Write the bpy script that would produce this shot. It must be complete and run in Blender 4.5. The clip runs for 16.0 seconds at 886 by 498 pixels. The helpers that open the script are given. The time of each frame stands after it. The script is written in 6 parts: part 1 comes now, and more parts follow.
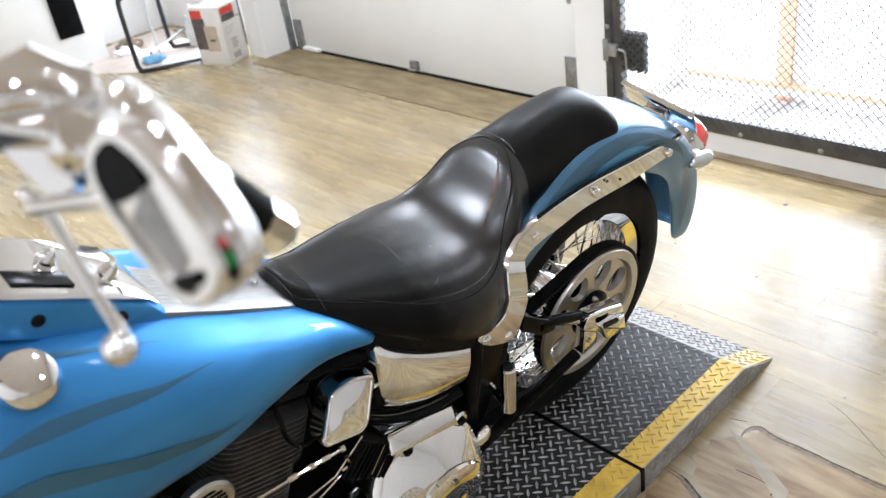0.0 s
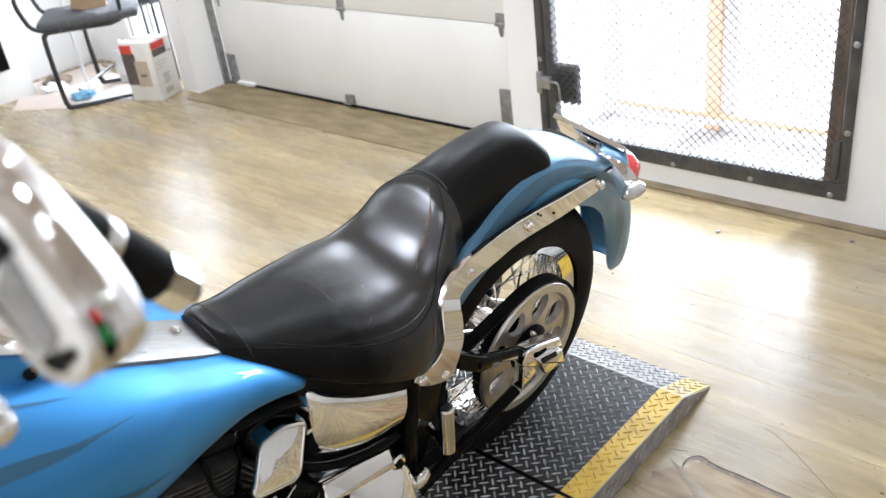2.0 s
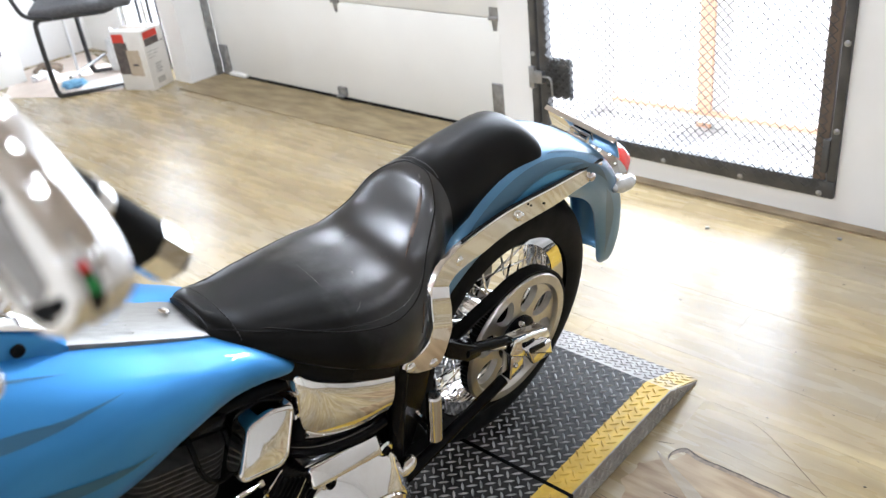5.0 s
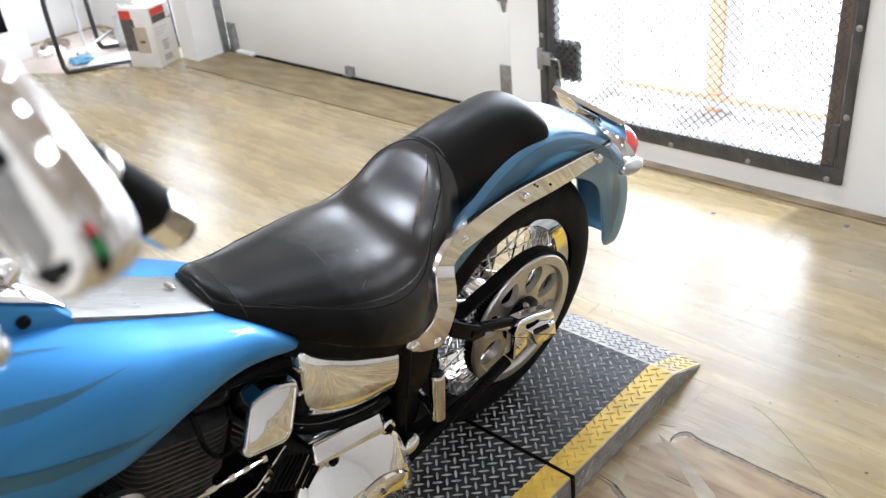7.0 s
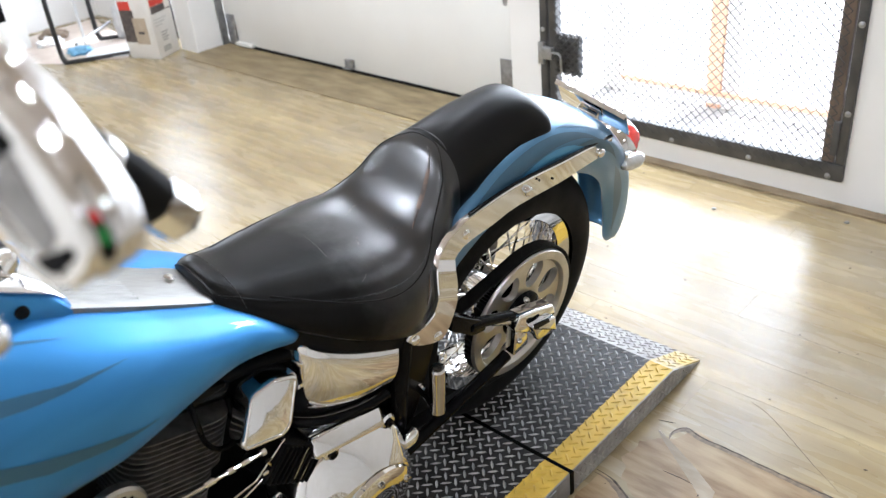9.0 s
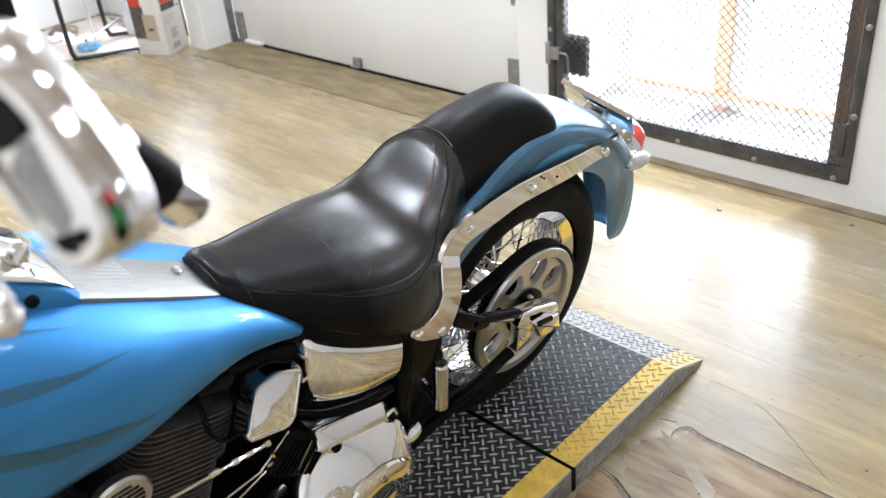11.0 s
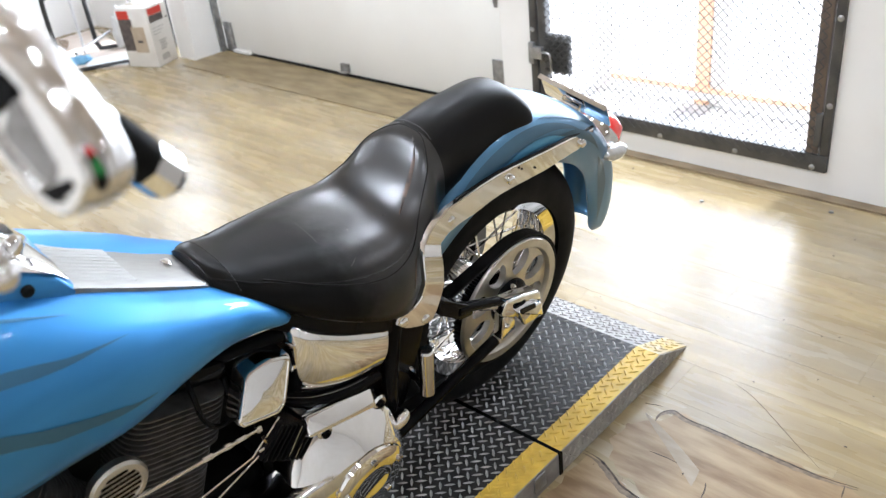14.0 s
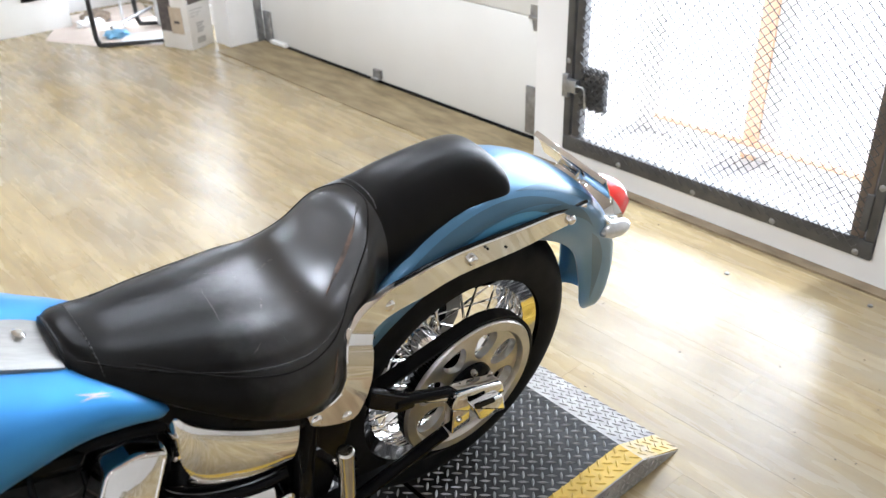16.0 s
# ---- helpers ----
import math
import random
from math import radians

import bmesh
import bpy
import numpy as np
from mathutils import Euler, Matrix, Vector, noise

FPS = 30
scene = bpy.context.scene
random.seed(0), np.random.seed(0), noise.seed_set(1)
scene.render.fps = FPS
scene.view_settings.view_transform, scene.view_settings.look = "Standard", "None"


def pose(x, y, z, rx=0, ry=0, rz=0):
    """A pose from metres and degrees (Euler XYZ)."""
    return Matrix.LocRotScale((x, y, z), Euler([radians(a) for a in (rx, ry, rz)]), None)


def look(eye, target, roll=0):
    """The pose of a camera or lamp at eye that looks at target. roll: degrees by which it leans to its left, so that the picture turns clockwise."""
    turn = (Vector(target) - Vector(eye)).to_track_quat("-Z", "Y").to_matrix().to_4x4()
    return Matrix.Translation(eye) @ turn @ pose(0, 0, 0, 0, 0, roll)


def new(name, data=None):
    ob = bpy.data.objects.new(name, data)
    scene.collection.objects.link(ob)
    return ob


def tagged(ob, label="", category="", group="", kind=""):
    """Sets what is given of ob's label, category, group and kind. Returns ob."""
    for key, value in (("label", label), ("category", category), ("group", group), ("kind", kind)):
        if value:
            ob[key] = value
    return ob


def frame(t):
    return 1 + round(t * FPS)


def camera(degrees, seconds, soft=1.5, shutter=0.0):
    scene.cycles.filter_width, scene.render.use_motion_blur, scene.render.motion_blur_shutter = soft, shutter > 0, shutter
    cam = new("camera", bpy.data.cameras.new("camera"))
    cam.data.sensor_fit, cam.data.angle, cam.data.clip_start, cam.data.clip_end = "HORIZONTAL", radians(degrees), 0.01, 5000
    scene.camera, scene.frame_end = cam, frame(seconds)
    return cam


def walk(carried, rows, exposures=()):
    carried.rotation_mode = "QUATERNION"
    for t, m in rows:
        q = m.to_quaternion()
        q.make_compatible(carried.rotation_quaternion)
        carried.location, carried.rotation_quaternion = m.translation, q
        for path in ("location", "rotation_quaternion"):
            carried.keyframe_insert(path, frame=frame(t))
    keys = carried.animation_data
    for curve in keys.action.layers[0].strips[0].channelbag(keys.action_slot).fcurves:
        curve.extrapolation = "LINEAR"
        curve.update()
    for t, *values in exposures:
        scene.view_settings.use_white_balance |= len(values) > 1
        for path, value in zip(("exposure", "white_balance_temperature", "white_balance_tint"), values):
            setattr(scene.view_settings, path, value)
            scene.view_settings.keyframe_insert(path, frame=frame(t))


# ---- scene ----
cam = camera(54.6, 16.0, soft=1.35)
cam.data.dof.use_dof, cam.data.dof.focus_distance, cam.data.dof.aperture_fstop = True, 1.8, 5.0
PATH = [
    (0, (0.082, 0.109, 1.478), (1.191, 1.444, 0.485), -8.8),
    (0.5, (0.114, 0.125, 1.474), (1.306, 1.409, 0.511), -8.5),
    (1, (0.121, 0.131, 1.472), (1.334, 1.399, 0.512), -8.2),
    (1.5, (0.12, 0.127, 1.475), (1.35, 1.386, 0.525), -7.8),
    (2, (0.117, 0.119, 1.474), (1.347, 1.378, 0.525), -7.9),
    (2.5, (0.113, 0.109, 1.474), (1.37, 1.356, 0.545), -7.4),
    (3, (0.106, 0.107, 1.474), (1.36, 1.361, 0.549), -7.2),
    (3.5, (0.109, 0.108, 1.473), (1.368, 1.358, 0.55), -7.2),
    (4, (0.109, 0.112, 1.47), (1.367, 1.362, 0.545), -7.0),
    (6.5, (0.109, 0.11, 1.453), (1.325, 1.341, 0.45), -6.6),
    (7, (0.107, 0.112, 1.455), (1.324, 1.351, 0.464), -6.2),
    (7.5, (0.105, 0.112, 1.455), (1.322, 1.35, 0.462), -6.0),
    (8, (0.106, 0.114, 1.453), (1.323, 1.352, 0.46), -5.9),
    (8.5, (0.107, 0.12, 1.451), (1.322, 1.355, 0.452), -5.9),
    (9, (0.107, 0.121, 1.45), (1.323, 1.353, 0.447), -5.7),
    (11.5, (0.097, 0.104, 1.451), (1.301, 1.347, 0.449), -5.3),
    (12, (0.097, 0.098, 1.449), (1.3, 1.338, 0.442), -5.4),
    (12.5, (0.091, 0.085, 1.449), (1.291, 1.331, 0.445), -5.5),
    (13, (0.079, 0.059, 1.451), (1.278, 1.318, 0.464), -5.5),
    (13.5, (0.072, 0.047, 1.454), (1.276, 1.306, 0.472), -5.7),
    (14, (0.071, 0.048, 1.447), (1.29, 1.289, 0.458), -6.7),
    (14.5, (0.049, 0.075, 1.444), (1.336, 1.251, 0.463), -5.9),
    (15, (0.049, 0.121, 1.448), (1.373, 1.265, 0.479), -6.8),
    (15.5, (0.179, 0.138, 1.437), (1.433, 1.349, 0.458), -5.9),
    (16, (0.401, 0.126, 1.446), (1.535, 1.444, 0.456), -1.7),
]
walk(cam, [(t, look(eye, target, roll)) for t, eye, target, roll in PATH], [(0.0, 0.0, 5780, 10), (16.0, 0.0, 5780, 10)])

# ---- light ----
world = bpy.data.worlds.new("world")
scene.world = world
world.use_nodes = True
wn = world.node_tree
sky = wn.nodes.new("ShaderNodeTexSky")
sky.sky_type, sky.sun_disc = "NISHITA", False
sky.sun_elevation, sky.sun_rotation = radians(48), radians(70)
wn.links.new(sky.outputs["Color"], wn.nodes["Background"].inputs["Color"])
wn.nodes["Background"].inputs["Strength"].default_value = 0.15
sun = new("sun", bpy.data.lights.new("sun", "SUN"))
sun.data.energy, sun.data.angle, sun.data.color = 6.5, radians(0.6), (1.0, 0.98, 0.95)
sun.matrix_world = look((6, 1, 7), (3.4, 1.6, 0))
scene.view_settings.exposure = 0.0


def area(name, m, sx, sy, watts, color=(1, 1, 1)):
    la = bpy.data.lights.new(name, "AREA")
    la.shape, la.size, la.size_y, la.energy, la.color = "RECTANGLE", sx, sy, watts, color
    ob = new(name, la)
    ob.matrix_world = m
    return ob


# daylight that comes in through the door and through the window
area("daylight_door", look((2.99, 1.56, 1.15), (0.0, 1.5, 0.2)), 1.05, 2.0, 33, (0.88, 0.945, 1.0))
area("daylight_window", look((2.92, 5.32, 0.95), (0.0, 4.6, 0.3)), 0.8, 1.7, 27, (0.92, 0.96, 1.0))


# ---- materials ----
def mat(name, col, rough=0.5, metal=0.0, col2=None, scale=8.0, stretch=(1, 1, 1), bump=0.0, bscale=200.0, coat=0.0, rvar=0.0,
        rnd=0.0, spec=0.5, detail=6.0, space="Object", emit=0.0, lo=0.35, hi=0.65):
    m = bpy.data.materials.new(name)
    m.use_nodes = True
    t = m.node_tree
    b = t.nodes["Principled BSDF"]
    b.inputs["Base Color"].default_value = (*col, 1)
    b.inputs["Roughness"].default_value = rough
    b.inputs["Metallic"].default_value = metal
    b.inputs["Coat Weight"].default_value = coat
    b.inputs["Coat Roughness"].default_value = 0.05
    b.inputs["Specular IOR Level"].default_value = spec
    if emit:
        b.inputs["Emission Color"].default_value = (*col, 1)
        b.inputs["Emission Strength"].default_value = emit
    tc = t.nodes.new("ShaderNodeTexCoord")
    mp = t.nodes.new("ShaderNodeMapping")
    mp.inputs["Scale"].default_value = stretch
    t.links.new(tc.outputs[space], mp.inputs["Vector"])
    if rnd:
        oi = t.nodes.new("ShaderNodeObjectInfo")
        sh = t.nodes.new("ShaderNodeMath")
        sh.operation = "MULTIPLY"
        sh.inputs[1].default_value = 60.0
        t.links.new(oi.outputs["Random"], sh.inputs[0])
        t.links.new(sh.outputs[0], mp.inputs["Location"])
    if col2 or rvar:
        n = t.nodes.new("ShaderNodeTexNoise")
        n.inputs["Scale"].default_value, n.inputs["Detail"].default_value = scale, detail
        t.links.new(mp.outputs[0], n.inputs["Vector"])
        r = t.nodes.new("ShaderNodeValToRGB")
        r.color_ramp.elements[0].position, r.color_ramp.elements[1].position = lo, hi
        r.color_ramp.elements[0].color, r.color_ramp.elements[1].color = (*col, 1), (*(col2 or col), 1)
        t.links.new(n.outputs["Fac"], r.inputs["Fac"])
        out = r.outputs["Color"]
        if rnd:
            hs = t.nodes.new("ShaderNodeHueSaturation")
            ma = t.nodes.new("ShaderNodeMapRange")
            ma.inputs["To Min"].default_value, ma.inputs["To Max"].default_value = 1 - rnd, 1 + rnd
            t.links.new(oi.outputs["Random"], ma.inputs["Value"])
            t.links.new(ma.outputs[0], hs.inputs["Value"])
            t.links.new(out, hs.inputs["Color"])
            out = hs.outputs["Color"]
        t.links.new(out, b.inputs["Base Color"])
        if rvar:
            mr = t.nodes.new("ShaderNodeMapRange")
            mr.inputs["To Min"].default_value, mr.inputs["To Max"].default_value = max(0, rough - rvar), rough + rvar
            n2 = t.nodes.new("ShaderNodeTexNoise")
            n2.inputs["Scale"].default_value = scale * 2.7
            t.links.new(mp.outputs[0], n2.inputs["Vector"])
            t.links.new(n2.outputs["Fac"], mr.inputs["Value"])
            t.links.new(mr.outputs[0], b.inputs["Roughness"])
    if bump:
        n = t.nodes.new("ShaderNodeTexNoise")
        n.inputs["Scale"].default_value = bscale
        t.links.new(mp.outputs[0], n.inputs["Vector"])
        bu = t.nodes.new("ShaderNodeBump")
        bu.inputs["Strength"].default_value, bu.inputs["Distance"].default_value = bump, 0.002
        t.links.new(n.outputs["Fac"], bu.inputs["Height"])
        t.links.new(bu.outputs[0], b.inputs["Normal"])
    return m


CHROME = mat("chrome", (0.86, 0.86, 0.87), 0.05, 1.0, (0.82, 0.81, 0.8), 14, rvar=0.03)
POLISHED = mat("polished_aluminium", (0.72, 0.71, 0.69), 0.16, 1.0, (0.62, 0.6, 0.57), 20, rvar=0.06)
BRUSHED = mat("brushed_metal", (0.30, 0.295, 0.285), 0.44, 1.0, (0.37, 0.365, 0.35), 30, (1, 20, 1), rvar=0.06, bump=0.05, bscale=60)
PULLEY = mat("cast_aluminium", (0.62, 0.6, 0.56), 0.38, 1.0, (0.54, 0.52, 0.48), 30, bump=0.1, bscale=300)
BLACK = mat("black_enamel", (0.004, 0.004, 0.0045), 0.2, 0, (0.005, 0.005, 0.005), 20, spec=0.08)
SATIN = mat("satin_black_engine", (0.004, 0.004, 0.004), 0.45, 0, (0.007, 0.0067, 0.0065), 30, bump=0.2, bscale=400, spec=0.07)
RUBBER = mat("rubber", (0.007, 0.007, 0.007), 0.6, 0, (0.013, 0.0125, 0.012), 25, bump=0.15, bscale=250, spec=0.08)
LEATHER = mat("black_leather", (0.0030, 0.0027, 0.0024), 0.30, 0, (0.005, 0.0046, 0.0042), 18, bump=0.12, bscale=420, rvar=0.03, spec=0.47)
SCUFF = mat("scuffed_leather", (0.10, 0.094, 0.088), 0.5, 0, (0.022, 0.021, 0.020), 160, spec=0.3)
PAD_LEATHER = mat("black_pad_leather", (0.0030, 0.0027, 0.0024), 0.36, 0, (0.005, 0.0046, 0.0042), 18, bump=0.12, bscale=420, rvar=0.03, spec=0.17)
WORN = mat("worn_brown_leather", (0.13, 0.078, 0.052), 0.40, 0, (0.035, 0.024, 0.018), 60, spec=0.4)
# grey of the lit fins put into the colour, as little light reaches them
FIN = mat("fin_grey", (0.10, 0.094, 0.085), 0.42, 0.4, (0.055, 0.052, 0.047), 40, rvar=0.08)
BARE_TREAD = mat("bare_tread_tops", (0.40, 0.385, 0.36), 0.45, 0.3, (0.30, 0.285, 0.265), 40)
LIP = mat("lifted_vinyl_edge", (0.38, 0.31, 0.22), 0.45, 0, (0.31, 0.245, 0.16), 14, (4, 1, 1))
STAIN = mat("grimy_vinyl", (0.12, 0.085, 0.052), 0.5, 0, (0.26, 0.19, 0.115), 45, detail=8)
RED = mat("red_lens", (0.78, 0.03, 0.025), 0.14, 0, (0.8, 0.04, 0.03), 40, coat=1.0)
WHITE_WALL = mat("white_painted_wall", (0.83, 0.82, 0.80), 0.6, 0, (0.79, 0.775, 0.75), 3, bump=0.1, bscale=90)
DOOR_WHITE = mat("white_door_steel", (0.80, 0.79, 0.75), 0.42, 0, (0.765, 0.75, 0.71), 2.2, bump=0.06, bscale=120)
GALV = mat("galvanised_steel", (0.38, 0.38, 0.38), 0.4, 0.8, (0.26, 0.26, 0.26), 30, rvar=0.1)
FRAME_GREY = mat("dark_grey_steel", (0.062, 0.061, 0.062), 0.42, 0.3, (0.095, 0.092, 0.088), 12, bump=0.1, bscale=160)
RUST = mat("rusty_brown_steel", (0.13, 0.105, 0.09), 0.5, 0.2, (0.21, 0.155, 0.115), 14, (3, 3, 0.6), bump=0.15, bscale=120)
FLOOR_DARK = mat("worn_threshold_wood", (0.155, 0.112, 0.052), 0.45, 0, (0.31, 0.24, 0.13), 7, (2.6, 0.7, 1), bump=0.1, bscale=60, rvar=0.1)
WALL_STRIP = mat("worn_wall_strip", (0.16, 0.115, 0.065), 0.5, 0, (0.27, 0.205, 0.125), 9, (2, 1, 1), bump=0.1, bscale=60)
PLANK = mat("vinyl_plank", (0.285, 0.212, 0.105), 0.27, 0, (0.455, 0.362, 0.195), 1.5, (7, 1, 1), bump=0.10, bscale=30, rvar=0.09, rnd=0.08, spec=0.5, detail=6, lo=0.28, hi=0.70)


def hollow_sheen(m):
    """Stronger specular in the hollow and back rest, in smears, to set the sheen there."""
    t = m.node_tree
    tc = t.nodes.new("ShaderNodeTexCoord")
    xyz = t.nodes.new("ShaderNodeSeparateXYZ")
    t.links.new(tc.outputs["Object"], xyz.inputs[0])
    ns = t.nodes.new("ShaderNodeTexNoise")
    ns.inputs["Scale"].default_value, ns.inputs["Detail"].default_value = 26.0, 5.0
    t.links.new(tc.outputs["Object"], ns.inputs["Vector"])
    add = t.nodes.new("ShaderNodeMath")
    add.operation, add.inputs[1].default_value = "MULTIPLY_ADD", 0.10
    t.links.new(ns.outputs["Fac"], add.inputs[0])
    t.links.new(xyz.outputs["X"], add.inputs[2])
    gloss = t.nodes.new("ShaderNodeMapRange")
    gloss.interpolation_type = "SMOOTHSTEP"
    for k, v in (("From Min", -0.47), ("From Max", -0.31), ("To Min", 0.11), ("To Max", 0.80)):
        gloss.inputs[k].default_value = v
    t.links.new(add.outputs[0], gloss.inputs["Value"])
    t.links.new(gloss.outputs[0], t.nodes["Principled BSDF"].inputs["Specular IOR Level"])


hollow_sheen(LEATHER)


def weather(m):
    """Grey drifts and small dark stains over the plank print, in room coordinates so that they run on from plank to plank."""
    t = m.node_tree
    b = t.nodes["Principled BSDF"]
    base = b.inputs["Base Color"].links[0].from_socket
    geo = t.nodes.new("ShaderNodeNewGeometry")
    for scale, stretch, lo, hi, most, col in ((1.1, (2.4, 1.0, 1.0), 0.46, 0.66, 0.60, (0.33, 0.295, 0.235, 1)), (2.6, (4.0, 1.0, 1.0), 0.50, 0.68, 0.50, (0.25, 0.19, 0.115, 1)), (5.0, (6.0, 0.6, 1.0), 0.52, 0.70, 0.40, (0.235, 0.175, 0.10, 1)),
                                              (11.0, (5.0, 0.35, 1.0), 0.54, 0.74, 0.30, (0.22, 0.17, 0.11, 1)), (34.0, (1.2, 1.0, 1.0), 0.71, 0.75, 0.30, (0.15, 0.115, 0.08, 1))):
        mp = t.nodes.new("ShaderNodeMapping")
        mp.inputs["Scale"].default_value = stretch
        t.links.new(geo.outputs["Position"], mp.inputs["Vector"])
        n = t.nodes.new("ShaderNodeTexNoise")
        n.inputs["Scale"].default_value, n.inputs["Detail"].default_value = scale, 6
        t.links.new(mp.outputs[0], n.inputs["Vector"])
        r = t.nodes.new("ShaderNodeMapRange")
        r.inputs["From Min"].default_value, r.inputs["From Max"].default_value, r.inputs["To Max"].default_value = lo, hi, most
        t.links.new(n.outputs["Fac"], r.inputs["Value"])
        x = t.nodes.new("ShaderNodeMix")
        x.data_type = "RGBA"
        t.links.new(r.outputs[0], x.inputs[0])
        t.links.new(base, x.inputs[6])
        x.inputs[7].default_value = col
        base = x.outputs[2]
    t.links.new(base, b.inputs["Base Color"])


weather(PLANK)
JOINT = mat("plank_joint", (0.24, 0.185, 0.12), 0.6, 0, (0.3, 0.24, 0.16), 20)
PLATE = mat("black_tread_plate", (0.016, 0.0155, 0.015), 0.46, 0.0, (0.032, 0.031, 0.030), 16, rvar=0.1, spec=0.26, bump=0.1, bscale=150)
PLATE_BARE = mat("bare_tread_plate", (0.37, 0.355, 0.335), 0.55, 0.3, (0.25, 0.24, 0.23), 18, rvar=0.1)
YELLOW = mat("yellow_safety_paint", (0.74, 0.50, 0.06), 0.45, 0, (0.60, 0.39, 0.05), 25, rvar=0.1, bump=0.1, bscale=200)
CARD = mat("cardboard", (0.42, 0.29, 0.17), 0.75, 0, (0.36, 0.245, 0.14), 12, bump=0.1, bscale=90)
CARD_WHITE = mat("printed_white_card", (0.72, 0.70, 0.66), 0.5, 0, (0.66, 0.63, 0.58), 10)
CARD_PALE = mat("pale_cardboard", (0.74, 0.64, 0.56), 0.6, 0, (0.66, 0.56, 0.48), 9)
CARD_RED = mat("red_print", (0.6, 0.05, 0.03), 0.5)
CARD_DARK = mat("dark_print", (0.06, 0.05, 0.05), 0.5, 0, (0.12, 0.1, 0.09), 40)
CARD_GREY = mat("grey_print", (0.33, 0.31, 0.29), 0.5, 0, (0.42, 0.40, 0.37), 90)
CARD_TAN = mat("tan_print", (0.48, 0.40, 0.30), 0.5, 0, (0.42, 0.34, 0.25), 20)
CHAIR_BLACK = mat("chair_tube_black", (0.015, 0.015, 0.016), 0.3, 0, (0.025, 0.025, 0.025), 20)
FABRIC = mat("dark_grey_fabric", (0.07, 0.07, 0.075), 0.85, 0, (0.1, 0.1, 0.105), 60, bump=0.3, bscale=500)
# paleness imitates the glare of the yard in the orange itself
ORANGE = mat("pale_orange_paint", (0.86, 0.53, 0.34), 0.5, 0, (0.82, 0.48, 0.3), 10)
PALE_STEEL = mat("pale_painted_steel", (0.80, 0.76, 0.73), 0.5, 0, (0.72, 0.68, 0.65), 10)
CONCRETE = mat("pale_concrete", (0.62, 0.6, 0.57), 0.8, 0, (0.52, 0.5, 0.48), 5, bump=0.2, bscale=60)
CEIL = mat("cream_ceiling", (0.68, 0.61, 0.55), 0.8, 0, (0.62, 0.555, 0.50), 3)
GLASS_LAMP = mat("lamp_diffuser", (1.0, 0.97, 0.92), 0.4, emit=14)
CLEAR = mat("clear_lens", (0.75, 0.76, 0.76), 0.08, 0.6, (0.6, 0.6, 0.6), 60)

SATIN_CHROME = mat("satin_chrome", (0.86, 0.85, 0.83), 0.24, 1.0, (0.82, 0.81, 0.79), 14)
GREEN = mat("green_glint", (0.03, 0.30, 0.06), 0.2, 0, (0.02, 0.2, 0.05), 40, coat=0.6)
LENS_GREY = mat("smoked_lens", (0.30, 0.29, 0.28), 0.15, 0, (0.22, 0.21, 0.20), 80, spec=0.4)


def paint():
    """Blue metallic paint with ghost flames that run along the bike."""
    m = mat("blue_flame_paint", (0.05, 0.21, 0.45), 0.36, 0.62, coat=0.2, spec=0.3)
    t = m.node_tree
    b = t.nodes["Principled BSDF"]
    tc = t.nodes.new("ShaderNodeTexCoord")
    mp = t.nodes.new("ShaderNodeMapping")
    mp.inputs["Scale"].default_value = (2.3, 7.5, 7.5)
    mp.inputs["Rotation"].default_value = (0, radians(-14), 0)
    t.links.new(tc.outputs["Object"], mp.inputs["Vector"])
    n = t.nodes.new("ShaderNodeTexNoise")
    n.inputs["Scale"].default_value, n.inputs["Detail"].default_value = 1.6, 1.0
    n.inputs["Distortion"].default_value = 0.7
    t.links.new(mp.outputs[0], n.inputs["Vector"])
    r = t.nodes.new("ShaderNodeValToRGB")
    e = r.color_ramp.elements
    e[0].position, e[0].color = 0.36, (0.050, 0.235, 0.545, 1)
    e[1].position, e[1].color = 0.62, (0.062, 0.285, 0.645, 1)
    t.links.new(n.outputs["Fac"], r.inputs["Fac"])
    t.links.new(r.outputs[0], b.inputs["Base Color"])
    f = t.nodes.new("ShaderNodeTexNoise")
    f.inputs["Scale"].default_value = 1500
    mr = t.nodes.new("ShaderNodeMapRange")
    mr.inputs["To Min"].default_value, mr.inputs["To Max"].default_value = 0.38, 0.52
    t.links.new(tc.outputs["Object"], f.inputs["Vector"])
    t.links.new(f.outputs["Fac"], mr.inputs["Value"])
    t.links.new(mr.outputs[0], b.inputs["Roughness"])
    return m


BLUE = paint()
FLAME = mat("ghost_flame_paint", (0.058, 0.165, 0.285), 0.42, 0.7, (0.066, 0.185, 0.32), 8, coat=0.26, spec=0.3)
# same blue as the tank, greyed for the fender's light and flame tone
FENDER_BLUE = mat("fender_lit_blue", (0.085, 0.20, 0.335), 0.36, 0.40, (0.098, 0.23, 0.38), 5, coat=0.3, spec=0.35)
FLAME_DEEP = mat("deep_flame_paint", (0.060, 0.125, 0.185), 0.40, 0.35, (0.070, 0.145, 0.215), 8, coat=0.26, spec=0.3)
FLAME_PALE = mat("pale_flame_paint", (0.12, 0.38, 0.68), 0.48, 0.5, (0.14, 0.42, 0.70), 8, coat=0.26, spec=0.3)
EMBLEM = mat("silver_emblem", (0.8, 0.82, 0.85), 0.25, 0.6, (0.72, 0.74, 0.78), 40)


# ---- mesh helpers ----
def finish(name, bm, material, smooth=True, angle=35):
    me = bpy.data.meshes.new(name)
    bmesh.ops.recalc_face_normals(bm, faces=bm.faces)
    bm.to_mesh(me)
    bm.free()
    me.materials.append(material)
    if smooth:
        me.shade_smooth()
        me.set_sharp_from_angle(angle=radians(angle))
    return me


